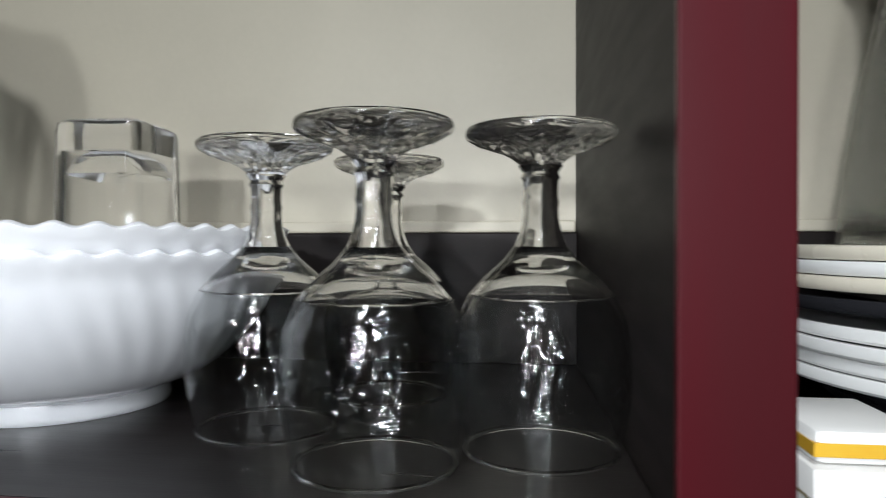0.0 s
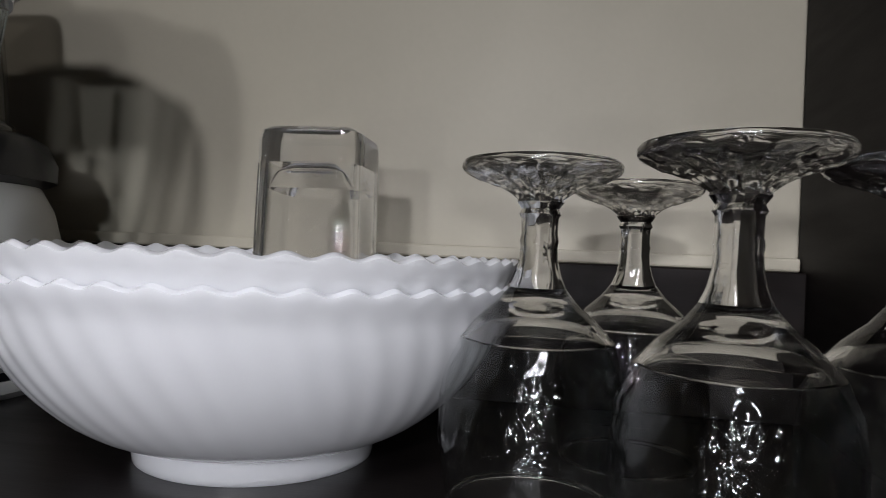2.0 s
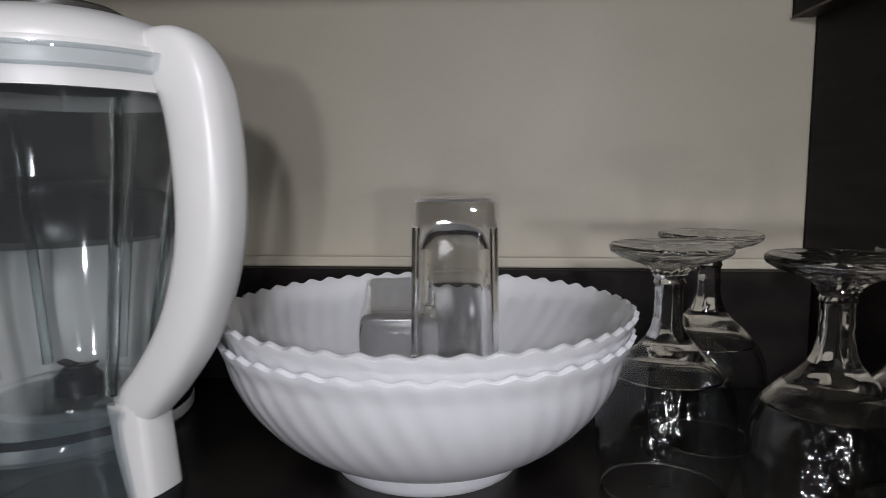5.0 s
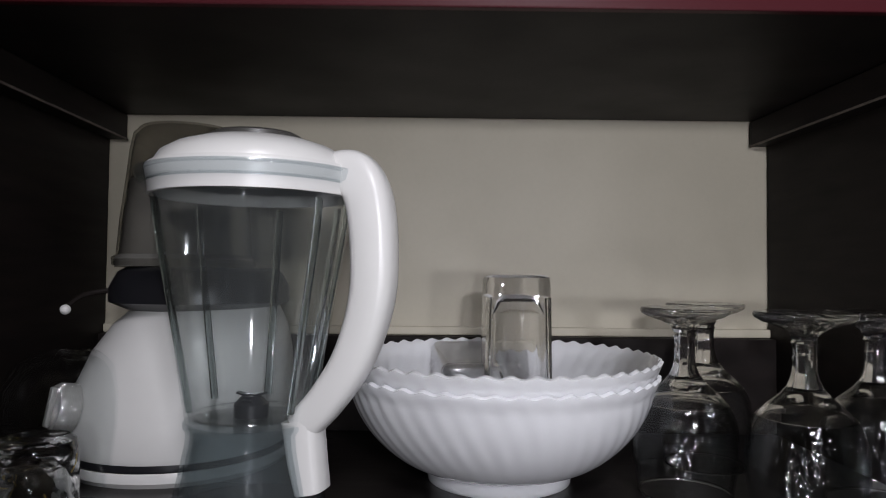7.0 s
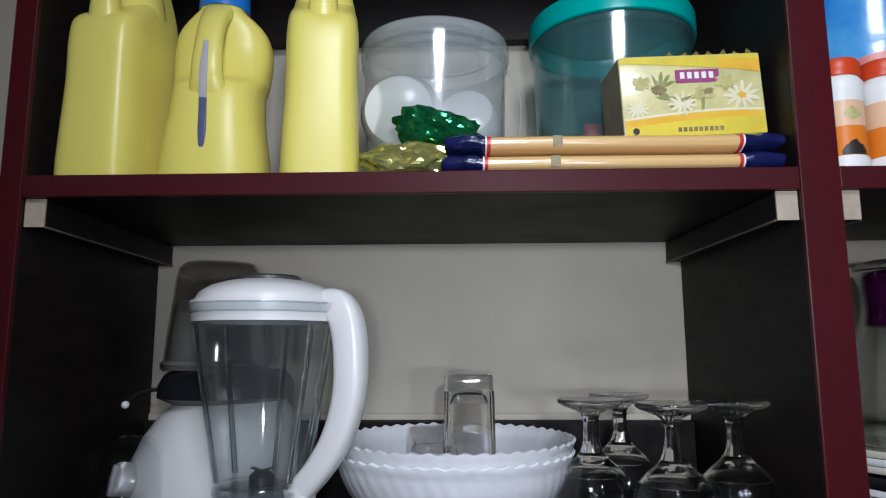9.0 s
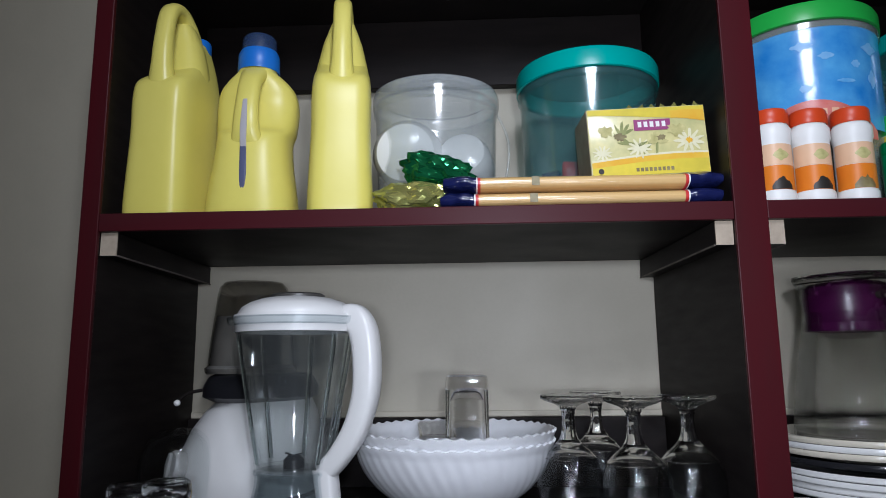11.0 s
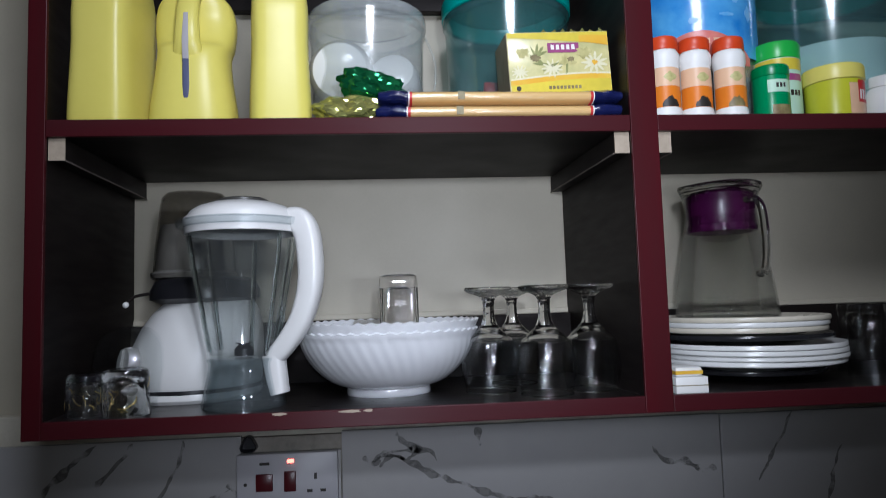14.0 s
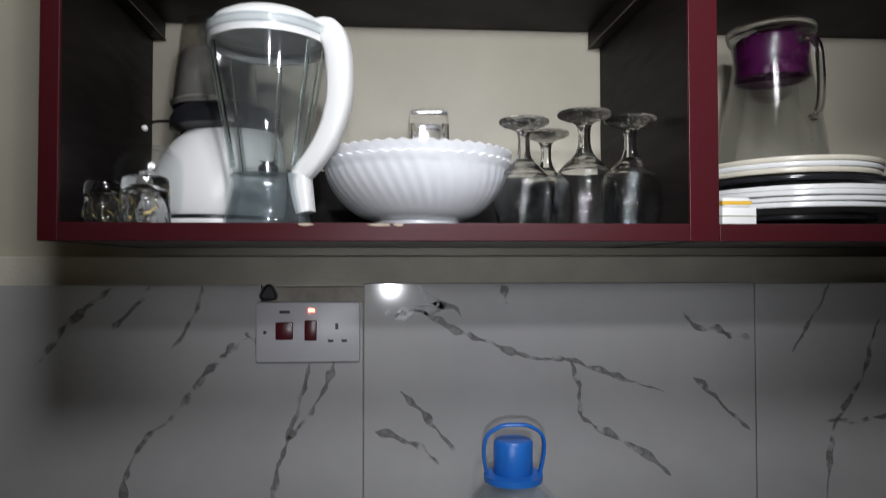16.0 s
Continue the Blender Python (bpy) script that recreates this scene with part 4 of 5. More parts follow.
def waisted_bottle(at, turn, label):
    """A yellow waisted bottle with a grip in front, a level gauge and a blue dosing cap."""
    t = thing("detergent_bottle", label, "bottle", at, turn, "yellow bottles")
    body = dense([(0.0, 0, 0, 0.090, 0.080), (0.004, 0, 0, 0.101, 0.088), (0.03, 0, 0, 0.098, 0.088), (0.07, 0, 0, 0.087, 0.082), (0.098, 0, 0.002, 0.0835, 0.076), (0.112, 0, 0.008, 0.090, 0.062),
                  (0.140, 0, 0.011, 0.095, 0.052), (0.160, 0, 0.009, 0.088, 0.050), (0.172, 0, 0.006, 0.070, 0.046), (0.182, 0, 0.004, 0.047, 0.042), (0.187, 0, 0.004, 0.043, 0.040)])
    part("bottle_body", loft(body, 44, 2.7), M_YELLOW, t, "yellow waisted body")
    part("grip", sweep([(0, -0.028, 0.080), (0, -0.0370, 0.104), (0, -0.0355, 0.135), (0, -0.026, 0.162), (0, -0.010, 0.178)], [0.042, 0.030, 0.026, 0.026, 0.034], [0.012, 0.017, 0.015, 0.016, 0.02], 16, (1, 0, 0), 8, 2.4), M_YELLOW, t, "yellow grip")
    part("gauge", sweep([(0, -0.0450, 0.080), (0, -0.0468, 0.104), (0, -0.0440, 0.135)], [0.007, 0.0075, 0.005], 0.0014, 10, (1, 0, 0), 8, 3), M_GAUGE, t, "grey level gauge")
    part("gauge_liquid", sweep([(0, -0.0432, 0.016), (0, -0.0432, 0.05), (0, -0.0447, 0.080)], [0.004, 0.0078, 0.007], 0.0014, 10, (1, 0, 0), 8, 3), M_GAUGED, t, "dark filled part of the gauge")
    cap = part("cap", lathe([(0.0235, 0.185), (0.0245, 0.187), (0.0240, 0.205), (0.0215, 0.211), (0.0, 0.211)], 36, cy=0.004), M_BLUE, t, "blue cap")
    part("dosing_dome", lathe([(0.0205, 0.2105), (0.0200, 0.226), (0.017, 0.230), (0, 0.231)], 36, cy=0.004), M_CAPDOME, cap, "clear blue dosing dome")
    return t


tall_bottle((0.063, 0.072, SHELF), -4, "yellow plastic detergent bottle with loop handle and blue cap")
waisted_bottle((0.154, 0.078, SHELF), 2, "yellow waisted detergent bottle with level gauge and blue cap")
tall_bottle((0.256, 0.074, SHELF), 10, "yellow plastic detergent bottle beside the clear tub")


def tub(name, at, r, h, lid_h, mat, lid_mat, label, lid_label, handle=False, taper=0.93):
    t = thing(name, label, "food tub", at)
    out = [(r * taper * 0.95, 0.0), (r * taper, 0.004), (r * 0.985, h - lid_h - 0.012), (r * 0.99, h - lid_h + 0.002)]
    part("tub_body", lathe([(0, 0.001)] + out + [(a - 0.0015, max(b_, 0.003)) for a, b_ in reversed(out)] + [(0, 0.003)], 64), mat, t)
    part("tub_rim", lathe([(r * 0.985, h - lid_h - 0.010), (r * 1.02, h - lid_h - 0.008), (r * 1.02, h - lid_h - 0.002), (r * 0.99, h - lid_h)], 64), mat, t)
    lid = [(r * 1.005, h - lid_h), (r * 1.035, h - lid_h + 0.001), (r * 1.035, h - 0.006), (r * 1.01, h - 0.001), (r * 0.95, h), (r * 0.90, h - 0.004), (0, h - 0.004)]
    part("lid", lathe(lid, 64), lid_mat, t, lid_label)
    if handle:
        part("bail", sweep([(r * 1.02, -0.01, h - lid_h - 0.012), (r * 1.16, -0.02, h * 0.62), (r * 1.12, -0.03, h * 0.38), (r * 0.99, -0.035, h * 0.28)], 0.005, 0.003, 8, (0, 1, 0), 8), mat, t, "clear bail handle")
    return t


tub("food_tub", (0.361, 0.150, SHELF), 0.077, 0.176, 0.018, M_CLEAR, M_CLEARLID, "clear plastic tub with clear lid holding white cups", "clear lid", True)
tub("food_tub", (0.555, 0.170, SHELF), 0.087, 0.210, 0.026, M_TEALBODY, M_TEAL, "bluish plastic tub with teal lid holding small packets", "teal lid")


def cup(at, r, h, tilt):
    ob = obj_from(lathe([(0, 0), (r * 0.45, 0.002), (r * 0.78, h * 0.14), (r * 0.95, h * 0.4), (r, h), (r - 0.002, h), (r * 0.86, h * 0.35), (r * 0.5, 0.005), (0, 0.004)], 40), "cup", M_CERAMIC)
    ob.matrix_world = pose(*at, *tilt)
    return tagged(ob, "white cup kept inside the clear tub", "cup", "cups in the tub")


cup((0.326, 0.096, SHELF + 0.090), 0.044, 0.060, (-82, 14, 0))
cup((0.350, 0.145, SHELF + 0.006), 0.036, 0.055, (0, 0, 0))
cup((0.392, 0.120, SHELF + 0.098), 0.036, 0.050, (-110, -25, 0))


def packet(at, size, mat, label, tilt):
    ob = obj_from(loft([(0, 0, 0, size[0] * 0.9, 0.004), (size[2] * 0.12, 0, 0, size[0], size[1] * 0.7), (size[2] * 0.5, 0, 0, size[0], size[1]), (size[2] * 0.88, 0, 0, size[0], size[1] * 0.7), (size[2], 0, 0, size[0] * 0.95, 0.004)], 24, 4), "packet", mat)
    ob.matrix_world = pose(*at, *tilt)
    return tagged(ob, label, "packet", "packets in the tub")


packet((0.532, 0.125, SHELF + 0.050), (0.040, 0.016, 0.030), M_REDP, "small red packet inside the teal lidded tub", (0, 4, 0))
packet((0.524, 0.128, SHELF + 0.008), (0.034, 0.016, 0.042), M_WHITEP, "small white packet inside the teal lidded tub", (0, 18, 0))
packet((0.512, 0.140, SHELF + 0.030), (0.022, 0.014, 0.044), M_NAVY, "small blue packet inside the teal lidded tub", (0, -14, 0))
packet((0.545, 0.135, SHELF + 0.006), (0.030, 0.014, 0.036), M_NAVY, "small blue packet inside the teal lidded tub", (0, 8, 20))


def pasta_pack(at, turn, seed):
    """A long pack of spaghetti in clear film with navy ends."""
    t = thing("pasta_pack", "long spaghetti pack in clear film with navy ends", "pasta pack", at, turn, "stacked pasta packs")
    part("spaghetti", sweep([(-0.108, 0, 0.008), (-0.05, 0, 0.0082), (0.05, 0, 0.0080), (0.108, 0, 0.008)], 0.056, 0.0150, 24, (0, 1, 0), 6, 2.6), M_PASTA, t, "golden spaghetti in clear film")
    for s in (-1, 1):
        bm = sweep([(s * 0.1085, 0, 0.0081), (s * 0.122, 0, 0.0092), (s * 0.134, 0, 0.0092), (s * 0.143, 0, 0.0092)], [0.057, 0.058, 0.054, 0.050], [0.0154, 0.0165, 0.0160, 0.013], 28, (0, 1, 0), 8, 2.4)
        for v in bm.verts:
            v.co += Vector((noise.noise(v.co * 90 + Vector((seed, 0, 0))), noise.noise(v.co * 90 + Vector((0, seed, 9))), noise.noise(v.co * 120 + Vector((3, 0, seed))))) * 0.0016
        part("film_end", bm, M_NAVY, t, "crimped navy film end")
        part("red_ring", sweep([(s * 0.1045, 0, 0.008), (s * 0.1075, 0, 0.008)], 0.0568, 0.0156, 24, (0, 1, 0), 2, 2.6), M_REDP, t, "red printed ring")
        part("white_ring", sweep([(s * 0.1075, 0, 0.008), (s * 0.109, 0, 0.008)], 0.0572, 0.0158, 24, (0, 1, 0), 2, 2.6), M_WHITEP, t, "white printed ring")
    part("print_mark", patch(-0.052, -0.044, 0.004, 0.0125, -0.0284), M_BROWNP, t, "small brown print")
    return t


pasta_pack((0.516, 0.036, SHELF + 0.0004), 0, 2).scale.z = 1.10
pasta_pack((0.518, 0.038, SHELF + 0.0184), 0.6, 5).scale.z = 1.10


def tea_box(at, tilt, turn):
    t = thing("tea_box", "yellow tea carton with plum badge lying on the pasta", "tea box")
    t.matrix_world = pose(*at, 0, tilt, turn)
    w, h, d = 0.126, 0.075, 0.060
    part("carton", box(-w / 2, w / 2, 0, d, 0, h, 0.0012), M_TEABOX, t, "pale yellow carton")
    # the left side's shade is put into this darker brown sheet
    part("carton_side", box(-w / 2 - 0.0004, -w / 2 + 0.0002, 0.001, d - 0.001, 0.001, h - 0.001), M_CARDSIDE, t, "carton side with its shade put into a darker brown")
    y = -0.0005
    def wave(lo, hi, x0=-w / 2 + 0.001, x1=w / 2 - 0.001, lift=0.0):
        b = bmesh.new()
        rows = [[b.verts.new((x0 + (x1 - x0) * k / 20, y - lift, f(x0 + (x1 - x0) * k / 20))) for k in range(21)] for f in (lo, hi)]
        for k in range(20):
            b.faces.new((rows[0][k], rows[0][k + 1], rows[1][k + 1], rows[1][k]))
        return b
    crest = lambda x: 0.0175 + 0.005 * math.sin(20 * x + 0.9)
    part("yellow_band", wave(lambda x: 0.001, lambda x: crest(x) - 0.006), M_YELLOWP, t, "yellow foot of the front")
    part("ochre_band", wave(lambda x: crest(x) - 0.006, crest), M_OCHRE, t, "ochre wave across the front")
    part("pale_band", wave(crest, lambda x: crest(x) + 0.0022), M_CREAMP, t, "cream line over the wave")
    part("top_band", wave(lambda x: 0.0640 - 0.004 * math.sin(22 * x), lambda x: 0.0738), M_YELLOWP, t, "yellow band along the top")
    part("ochre_corner", wave(lambda x: 0.0585 + 0.003 * math.sin(60 * x), lambda x: 0.0672 + 0.003 * math.sin(40 * x), 0.026, w / 2 - 0.001, 0.0001), M_OCHRE, t)
    for k, (fx, fz, big, turn0) in enumerate(((0.043, 0.036, 0.016, 0.3), (-0.010, 0.030, 0.013, 0.9), (-0.050, 0.026, 0.010, 0.1))):
        for p in range(11):
            a = turn0 + p * 2 * math.pi / 11
            petal = blot(0, 0, big * 0.5, big * 0.11, 0, 70 + p, 12, 0.12)
            bmesh.ops.transform(petal, matrix=pose(fx + 0.55 * big * math.cos(a), y - 0.00025 - 0.00001 * p, fz + 0.40 * big * math.sin(a), 0, -math.degrees(a), 0), verts=petal.verts)
            part("petal", petal, M_CREAMP, t)
    for k in range(9):
        a = 0.5 + k * 0.66
        leaf = blot(0, 0, 0.011, 0.0018, 0, 90 + k, 12, 0.2)
        bmesh.ops.transform(leaf, matrix=pose(-0.033 + 0.011 * math.cos(a) + 0.004 * k, y - 0.0002 - 0.00001 * k, 0.044 + 0.007 * math.sin(a) - 0.0008 * k, 0, -math.degrees(a) * 0.8, 0), verts=leaf.verts)
        part("leaf_print", leaf, M_LEAFP, t)
    part("badge", box(-0.014, 0.025, y - 0.0004, y, 0.049, 0.061, 0.0002, 1), M_PLUM, t, "plum badge")
    for i in range(5):
        part("badge_bar", patch(-0.010 + i * 0.0064, -0.006 + i * 0.0064, 0.0525, 0.0585, y - 0.0007), M_WHITEP, t)
    for i in range(9):
        part("word_bar", patch(-0.016 + i * 0.0046, -0.0128 + i * 0.0046, 0.0045, 0.0085, y - 0.0004), M_BROWNP, t)
    for i, (cx, cz, rx, rz, mm) in enumerate(((-0.044, 0.050, 0.008, 0.006, M_OLIVEP), (0.010, 0.040, 0.010, 0.006, M_OLIVEP), (0.030, 0.048, 0.010, 0.006, M_OLIVEP),
                                              (-0.030, 0.043, 0.006, 0.004, M_BROWNP), (0.014, 0.041, 0.005, 0.003, M_BROWNP), (0.043, 0.036, 0.004, 0.003, M_OCHRE))):
        part("flower_print", blot(cx, cz, rx, rz, y - 0.0004 - 0.00005 * i, i + 3, 26), mm, t)
    part("dot", blot(-0.053, 0.0062, 0.003, 0.003, y - 0.0006, 50, 14, 0.02), M_DARKP, t)
    rng = random.Random(11)
    for i in range(7):
        x = -0.02 + i * 0.012
        b = bmesh.new()
        vs = [b.verts.new(v) for v in ((x, 0.004, h), (x + 0.009, 0.004, h), (x + 0.004 + rng.uniform(-0.003, 0.003), 0.002, h + rng.uniform(0.002, 0.006)), (x + 0.005, 0.012, h))]
        for f in ((0, 1, 2), (1, 3, 2), (3, 0, 2), (0, 3, 1)):
            b.faces.new([vs[k] for k in f])
        part("film_fold", b, M_FOILY, t, "crumpled film on the edge")
    return t


tea_box((0.594, 0.030, SHELF + 0.0362), -2.6, 3)


def foil_pack(at):
    t = thing("foil_packet", "crumpled green and gold foil packet on the shelf", "foil packet", at)
    for nm, mat, cz, rx, ry, rz, cx, sd in (("gold_part", M_FOILY, 0.020, 0.044, 0.020, 0.019, -0.004, 1.0), ("green_part", M_FOILG, 0.050, 0.036, 0.019, 0.020, 0.018, 4.0)):
        bm = bmesh.new()
        bmesh.ops.create_icosphere(bm, subdivisions=4, radius=1)
        for v in bm.verts:
            n1 = noise.noise(v.co * 2.1 + Vector((sd, 0, 0))) + 0.55 * abs(noise.noise(v.co * 5.5 + Vector((0, sd, 0))))
            k = 1 + 0.34 * n1
            v.co = Vector((cx + v.co.x * rx * k, v.co.y * ry * k, max(0.0003, cz + v.co.z * rz * k + v.co.x * -0.008 * (sd > 2))))
        ob = part(nm, bm, mat, t, nm.replace("_part", "") + " crumpled foil")
        ob.data.set_sharp_from_angle(angle=radians(14))
    return t


foil_pack((0.350, 0.050, SHELF))


# ---------------------------------------------------------------- upper right bay
jar_tub = tub("food_tub", (0.811, 0.140, SHELF), 0.084, 0.243, 0.024, M_CLEAR, M_GREENL, "clear plastic tub with green lid and blue label", "green lid")
part("label", wrap(0.0838, 0.092, 0.211, -172, -38, 0.0840, 30), M_BLUEP, jar_tub, "creased blue film label")
part("label_red", wrap_shape(0.0844, [0.080] * 25, [0.090 + 0.036 * math.sin(i / 24 * math.pi) ** 0.8 for i in range(25)], -158, -62), M_CORALP, jar_tub, "red arch on the label")
for i, (a, z0, w, hh) in enumerate(((-122, 0.190, 16, 0.010), (-104, 0.176, 12, 0.008), (-70, 0.186, 18, 0.013), (-66, 0.150, 10, 0.020), (-118, 0.140, 9, 0.012), (-92, 0.146, 14, 0.007), (-80, 0.166, 8, 0.009))):
    rng = random.Random(40 + i)
    tops = [hh * (0.1 + 0.9 * math.sin(k / 10 * math.pi)) * rng.uniform(0.5, 1.1) for k in range(11)]
    part("label_cloud", wrap_shape(0.0846, [z0 - 0.6 * q for q in tops], [z0 + 0.6 * q for q in tops], a, a + w), M_CLOUDP, jar_tub, "pale cloud on the label")
for i in range(4):
    part("label_bar", wrap(0.0849, 0.108, 0.115, -106 + i * 8, -101 + i * 8, 0.0849, 3), M_PEACHP, jar_tub)
tub("food_tub", (1.014, 0.150, SHELF), 0.099, 0.237, 0.024, M_TEALBODY, M_TEAL, "large bluish plastic tub with teal lid", "teal lid")
flour = obj_from(lathe([(0, 0), (0.080, 0.0), (0.086, 0.05), (0.088, 0.115), (0.06, 0.122), (0, 0.119)], 48), "flour_bag", M_WHITEP)
flour.matrix_world = pose(1.014, 0.150, SHELF + 0.004)
tagged(flour, "pale flour filling the large bluish tub", "flour")


def spice_bottle(at, turn, seed):
    t = thing("spice_bottle", "white spice bottle with orange label and orange cap", "spice bottle", at, turn, "spice bottles in a row")
    r = 0.0192
    prof = [(0, 0), (r * 0.95, 0), (r * 1.04, 0.002), (r * 1.04, 0.014), (r * 0.98, 0.016), (r * 0.96, 0.066), (r * 0.97, 0.069), (r * 1.03, 0.073), (r * 1.03, 0.084), (r * 0.9, 0.088), (r * 0.85, 0.091), (0, 0.091)]
    part("bottle_body", lathe(prof, 36), M_WHITEP, t, "white bottle")
    cap = [(r * 0.93, 0.0885), (r * 0.98, 0.090), (r * 0.97, 0.102), (r * 0.9, 0.1045), (0, 0.1045)]
    part("cap", lathe(cap, 36, lambda a, rr, zz: (rr * (1 + 0.012 * math.cos(18 * a)), zz)), M_ORANGE, t, "orange red cap")
    part("label_orange", wrap(r * 0.99, 0.0165, 0.0425, -180, 0, r * 0.985), M_ORANGEP, t, "orange label")
    part("label_peach", wrap(r * 0.985, 0.0427, 0.0655, -180, 0, r * 0.975), M_PEACHP, t, "peach label field")
    rng = random.Random(seed)
    top = [0.0205 + 0.010 * math.sin(i / 12 * math.pi) * rng.uniform(0.7, 1.1) for i in range(13)]
    part("spice_picture", wrap_shape(r * 1.002, [0.0168] * 13, top, -122, -59), M_DARKP if seed != 3 else M_BROWNP, t, "dark picture of spice")
    swell = [0.0062 * math.sin(i / 10 * math.pi) * rng.uniform(0.8, 1.1) for i in range(11)]
    part("spice_heap", wrap_shape(r * 0.998, [0.0535 - q for q in swell], [0.0535 + q for q in swell], -114, -62), M_OLIVEP, t, "brown heap on the label")
    return t


spice_bottle((0.7245, 0.042, SHELF), 0, 1)
spice_bottle((0.7655, 0.044, SHELF), 4, 2)
spice_bottle((0.8085, 0.042, SHELF), -3, 3)


def shaker(at, r, h, label, tall):
    t = thing("spice_shaker", label, "spice shaker", at, 0)
    c = h * 0.80
    part("shaker_body", lathe([(0, 0), (r * 0.96, 0), (r, 0.002), (r, c), (0, c)], 36), M_GREENP if not tall else M_MINTP, t)
    part("cap", lathe([(r * 0.99, c), (r * 1.03, c + 0.001), (r * 1.03, h - 0.003), (r * 0.97, h), (0, h)], 36), M_DKGREEN if not tall else M_GREENL, t, "green cap")
    if tall:
        part("label_yellow", wrap(r * 1.006, c * 0.82, c * 0.99, -180, 0), M_YELLOWP, t, "yellow label field")
        for i in range(5):
            part("word_bar", wrap(r * 1.01, c * 0.44, c * 0.52, -112 + i * 11, -104 + i * 11, None, 2), M_DARKP, t)
        part("label_red", wrap(r * 1.008, c * 0.66, c * 0.76, -100, -50), M_PLUM, t)
    else:
        part("label_mint", wrap(r * 1.006, c * 0.62, c * 0.90, -130, -40), M_MINTP, t, "mint label field")
        for i in range(3):
            part("word_bar", wrap(r * 1.012, c * 0.72, c * 0.82, -104 + i * 12, -96 + i * 12, None, 2), M_DARKP, t)
        part("spice_picture", wrap(r * 1.008, c * 0.06, c * 0.34, -118, -52), M_BROWNP, t)
    return t


shaker((0.8635, 0.046, SHELF), 0.0215, 0.070, "short green spice shaker with mint label", False)
shaker((0.895, 0.082, SHELF), 0.0285, 0.111, "tall pale green shaker with bright green cap", True)


def seasoning_tub(at):
    t = thing("seasoning_tub", "yellow seasoning tub with lime lid and red label", "seasoning tub", at)
    r = 0.0345
    part("tub_body", lathe([(0, 0), (r * 0.94, 0), (r * 0.96, 0.002), (r * 0.99, 0.052), (0, 0.052)], 40), M_LIME, t)
    part("lid", lathe([(r, 0.052), (r * 1.04, 0.053), (r * 1.04, 0.069), (r, 0.072), (0, 0.072)], 40), M_YELLOW, t, "yellow lid")
    part("label_field", wrap(r * 1.0, 0.006, 0.046, -95, -20), M_PEACHP, t, "pale label")
    part("label_red", wrap(r * 1.006, 0.022, 0.050, -75, -35), M_REDP, t, "red label field")
    for i in range(4):
        part("word_bar", wrap(r * 1.012, 0.026, 0.038, -72 + i * 9, -66 + i * 9, None, 2), M_WHITEP, t)
    return t


seasoning_tub((0.956, 0.060, SHELF))
white_jar = thing("small_jar", "small white plastic jar beside the yellow tub", "jar", (1.029, 0.062, SHELF))
part("jar_body", lathe([(0, 0), (0.027, 0), (0.030, 0.003), (0.0325, 0.020), (0.0315, 0.038), (0.026, 0.046), (0.024, 0.048), (0, 0.048)], 40), M_WPLASTIC, white_jar)
part("lid", lathe([(0.0250, 0.0475), (0.0262, 0.048), (0.0262, 0.060), (0.024, 0.062), (0, 0.062)], 40), M_WPLASTIC, white_jar, "white screw lid")


# ---------------------------------------------------------------- small things in the lower right bay
def small_carton():
    t = thing("small_carton", "small white carton with an orange packet on it", "carton", (0.7215, 0.006, FLOOR))
    part("carton", box(-0.019, 0.019, 0, 0.050, 0, 0.0185, 0.001), M_WHITEP, t)
    part("carton_line", box(-0.0192, 0.0192, -0.0003, 0.049, 0.0085, 0.0095), M_BROWNP, t)
    part("packet", box(-0.018, 0.014, 0.002, 0.046, 0.0188, 0.0295, 0.003), M_WHITEP, t, "white and orange packet")
    part("packet_band", box(-0.0182, 0.0142, 0.0017, 0.0462, 0.0215, 0.0255), M_OCHRE, t, "orange band")
    return t


small_carton()
g1 = upturned("drinking_glass", (0.992, 0.075, FLOOR), tumbler_mesh(0.058, 0.094, 0.013, 0.002, 0.86, 0.0, 48), "clear drinking glass upturned beside the plates", "drinking glass", group="drinking glasses")
for x, y in ((1.052, 0.066), (1.020, 0.135), (1.085, 0.130)):
    copy_thing(g1, pose(x, y, FLOOR, 0, 0, x * 300))


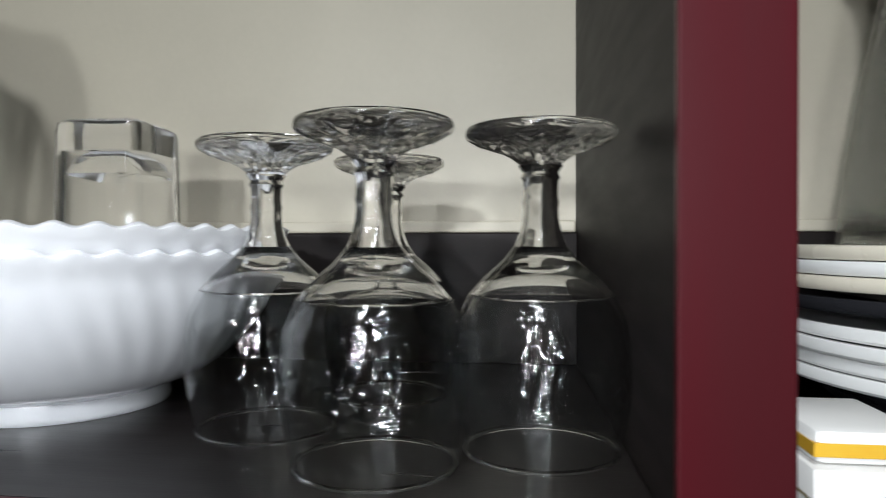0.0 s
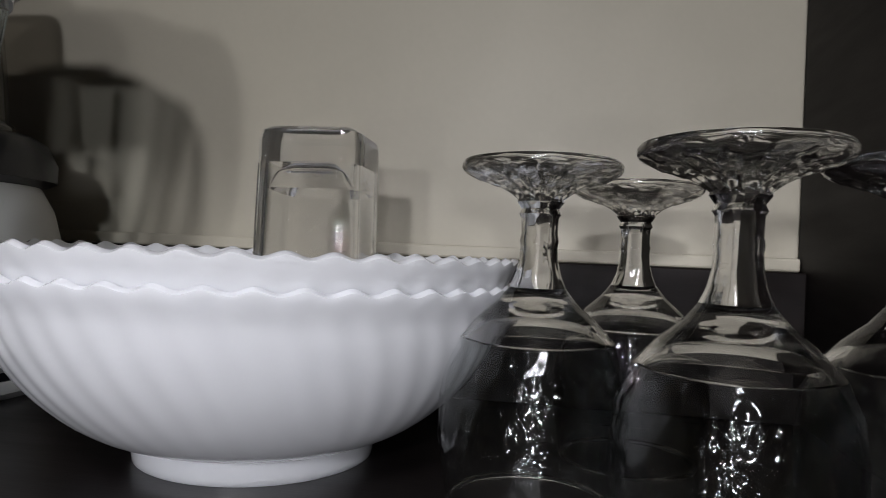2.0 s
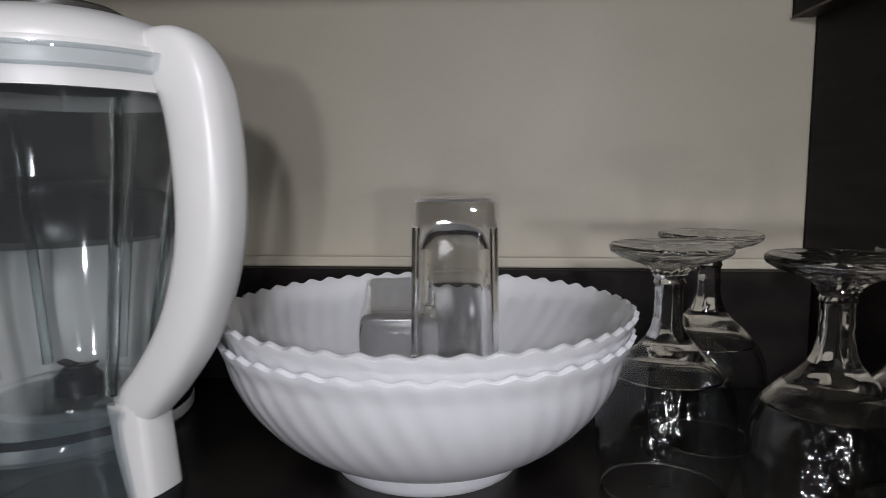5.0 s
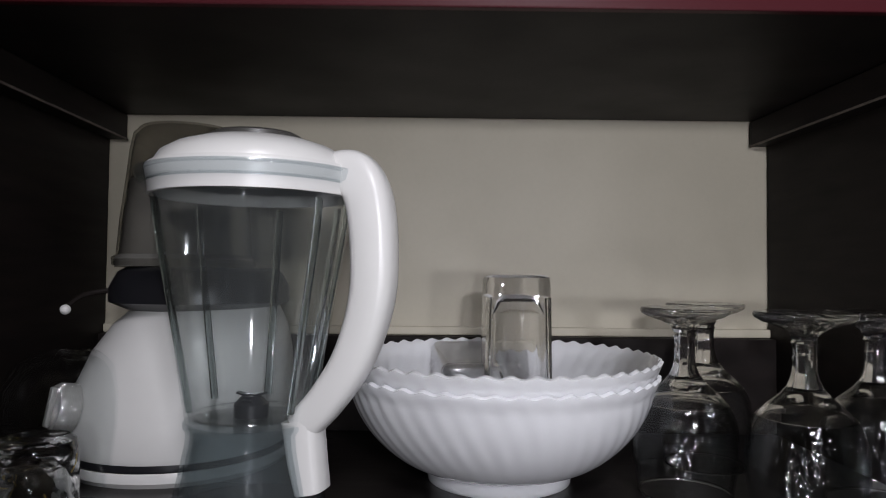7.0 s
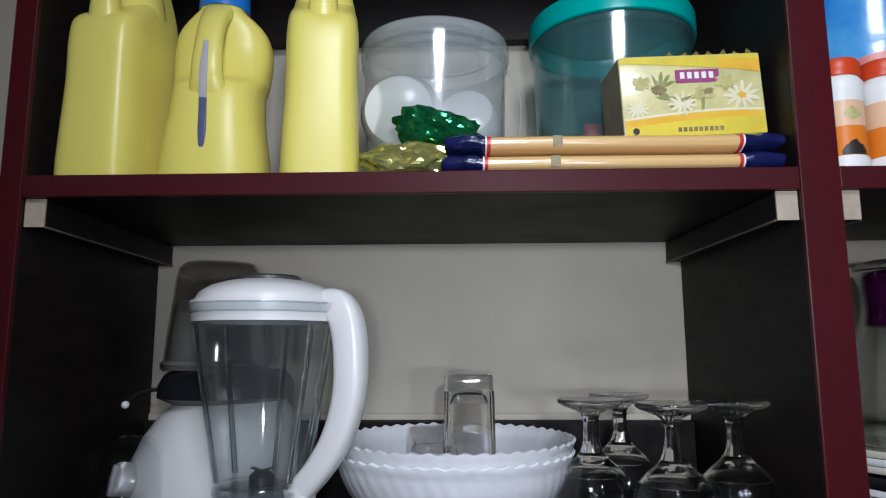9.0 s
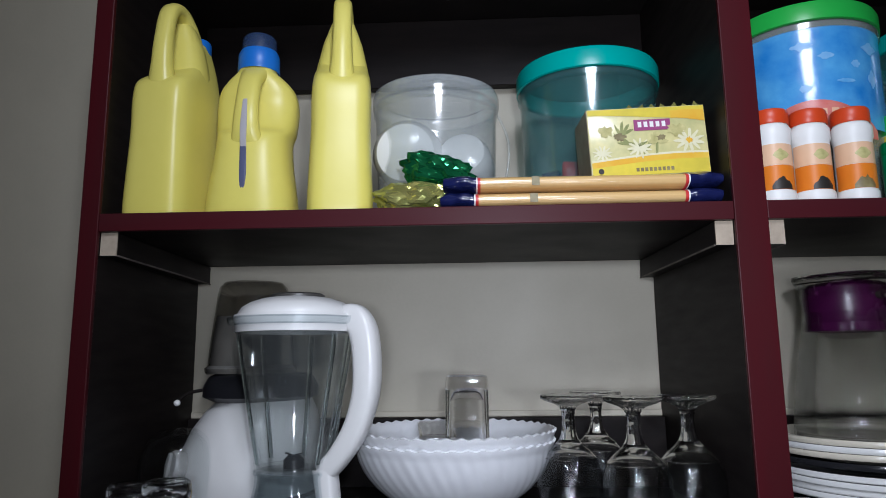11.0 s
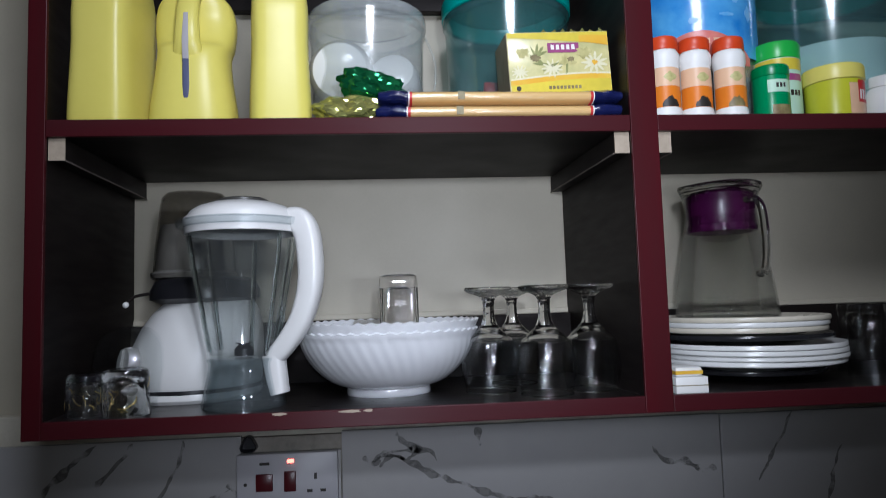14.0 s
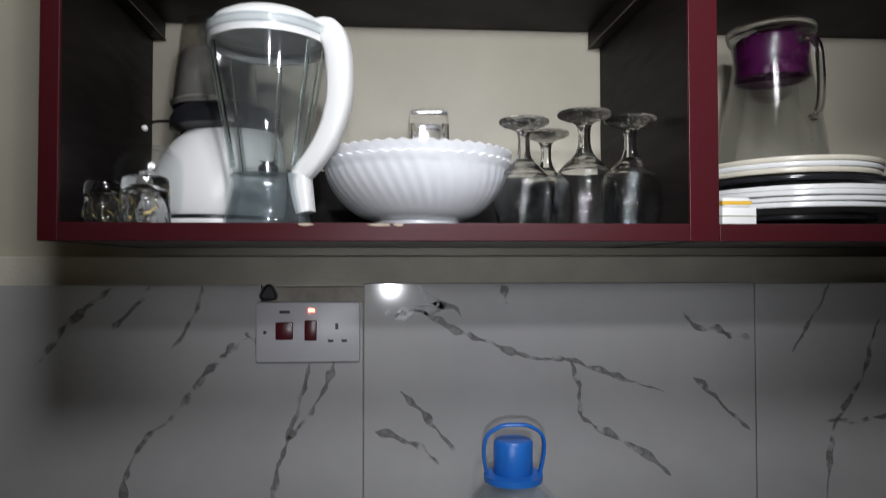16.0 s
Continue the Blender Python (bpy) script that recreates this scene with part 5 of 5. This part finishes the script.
# ---------------------------------------------------------------- under the cabinet
def wall_socket():
    """A cooker switch with a socket, on a surface plate."""
    y = 0.2395
    t = tagged(new("wall_socket"), "white cooker switch and socket plate with dark red rockers", "wall socket")
    t.location = (0.2335, y, -0.116)
    ox, oz = 0.2335, -0.116

    def rel(x0, x1, z0, z1, y0, y1, bev, seg=2):
        return box(x0 - ox, x1 - ox, y0, y1, z0 - oz, z1 - oz, bev, seg)
    part("plate", rel(0.163, 0.304, -0.157, -0.075, 0.0, 0.0104, 0.003), M_SOCKET, t, "white plastic plate")
    part("rocker", rel(0.190, 0.2135, -0.126, -0.102, -0.0035, 0.0005, 0.0015), M_ROCKER, t, "wide dark red rocker")
    part("rocker", rel(0.2290, 0.2455, -0.1275, -0.0995, -0.0035, 0.0005, 0.0015), M_ROCKER, t, "dark red rocker")
    part("lamp_window", rel(0.195, 0.209, -0.0905, -0.0865, -0.001, 0.0005, 0.0005, 1), M_DARKP, t, "unlit indicator window")
    part("neon", rel(0.2335, 0.2425, -0.0885, -0.0835, -0.0012, 0.0005, 0.0008), M_NEON, t, "glowing red indicator")
    for x0, x1, z0, z1 in ((0.2705, 0.2745, -0.1125, -0.104), (0.2605, 0.2680, -0.130, -0.126), (0.2790, 0.2865, -0.130, -0.126)):
        part("pin_slot", rel(x0, x1, z0, z1, -0.0004, 0.0003, 0.0), M_DARKP, t, "dark pin slot")
    for x in (0.1755, 0.2945):
        b = lathe([(0.0, -0.0006), (0.0022, -0.0004), (0.0028, 0.0004)], 16)
        bmesh.ops.transform(b, matrix=pose(x - ox, 0, -0.116 - oz, -90, 0, 0), verts=b.verts)
        part("screw", b, M_DARKP if x < 0.2 else M_SOCKET, t)
    return t


M_NEON = bpy.data.materials.new("neon_glow")
M_NEON.use_nodes = True
M_NEON.node_tree.nodes["Principled BSDF"].inputs["Base Color"].default_value = (0.6, 0.05, 0.04, 1)
M_NEON.node_tree.nodes["Principled BSDF"].inputs["Emission Color"].default_value = (1.0, 0.12, 0.08, 1)
M_NEON.node_tree.nodes["Principled BSDF"].inputs["Emission Strength"].default_value = 7.0
wall_socket()
hole = obj_from(lathe([(0.0, 0.010), (0.008, 0.010), (0.0095, 0.0), (0.0110, 0.001), (0.0115, 0.012)], 20, lambda a, r, z: (r * (1 + 0.15 * math.sin(3 * a)), z)), "conduit_end", M_BLACK)
hole.matrix_world = pose(0.178, 0.2445, -0.0635, -90, 0, 0)
tagged(hole, "dark conduit end in the broken tile edge", "conduit")


def water_bottle(at):
    t = thing("water_bottle", "large clear water bottle with blue cap and carry ring", "water bottle", at)
    prof = [(0, 0.004), (0.060, 0.0), (0.076, 0.006), (0.078, 0.03), (0.075, 0.06), (0.078, 0.09), (0.075, 0.13), (0.078, 0.17), (0.078, 0.21), (0.070, 0.245), (0.050, 0.275), (0.028, 0.298), (0.021, 0.306), (0.021, 0.322)]
    part("bottle_body", lathe(prof, 56), clear_plastic("clear_bottle_plastic", (0.88, 0.94, 1.0), 0.10), t, "clear ribbed bottle")
    part("cap", lathe([(0.0235, 0.312), (0.0245, 0.314), (0.0245, 0.350), (0.022, 0.3535), (0, 0.3535)], 36, lambda a, r, z: (r * (1 + 0.015 * math.cos(30 * a)) if 0.313 < z < 0.352 else r, z)), M_BLUE, t, "blue screw cap")
    ring = [(-0.033, 0, 0.308), (-0.038, -0.004, 0.336), (-0.035, -0.010, 0.360), (-0.018, -0.014, 0.373), (0.0, -0.015, 0.375), (0.018, -0.014, 0.373), (0.035, -0.010, 0.360), (0.038, -0.004, 0.336), (0.033, 0, 0.308)]
    part("carry_ring", sweep(ring, 0.012, 0.0045, 10, (0, 1, 0), 8, 2.5), M_BLUE, t, "blue carry ring")
    part("neck_collar", lathe([(0.024, 0.302), (0.037, 0.303), (0.037, 0.311), (0.024, 0.312)], 36), M_BLUE, t, "blue neck collar")
    return t


water_bottle((0.501, 0.155, -0.598))
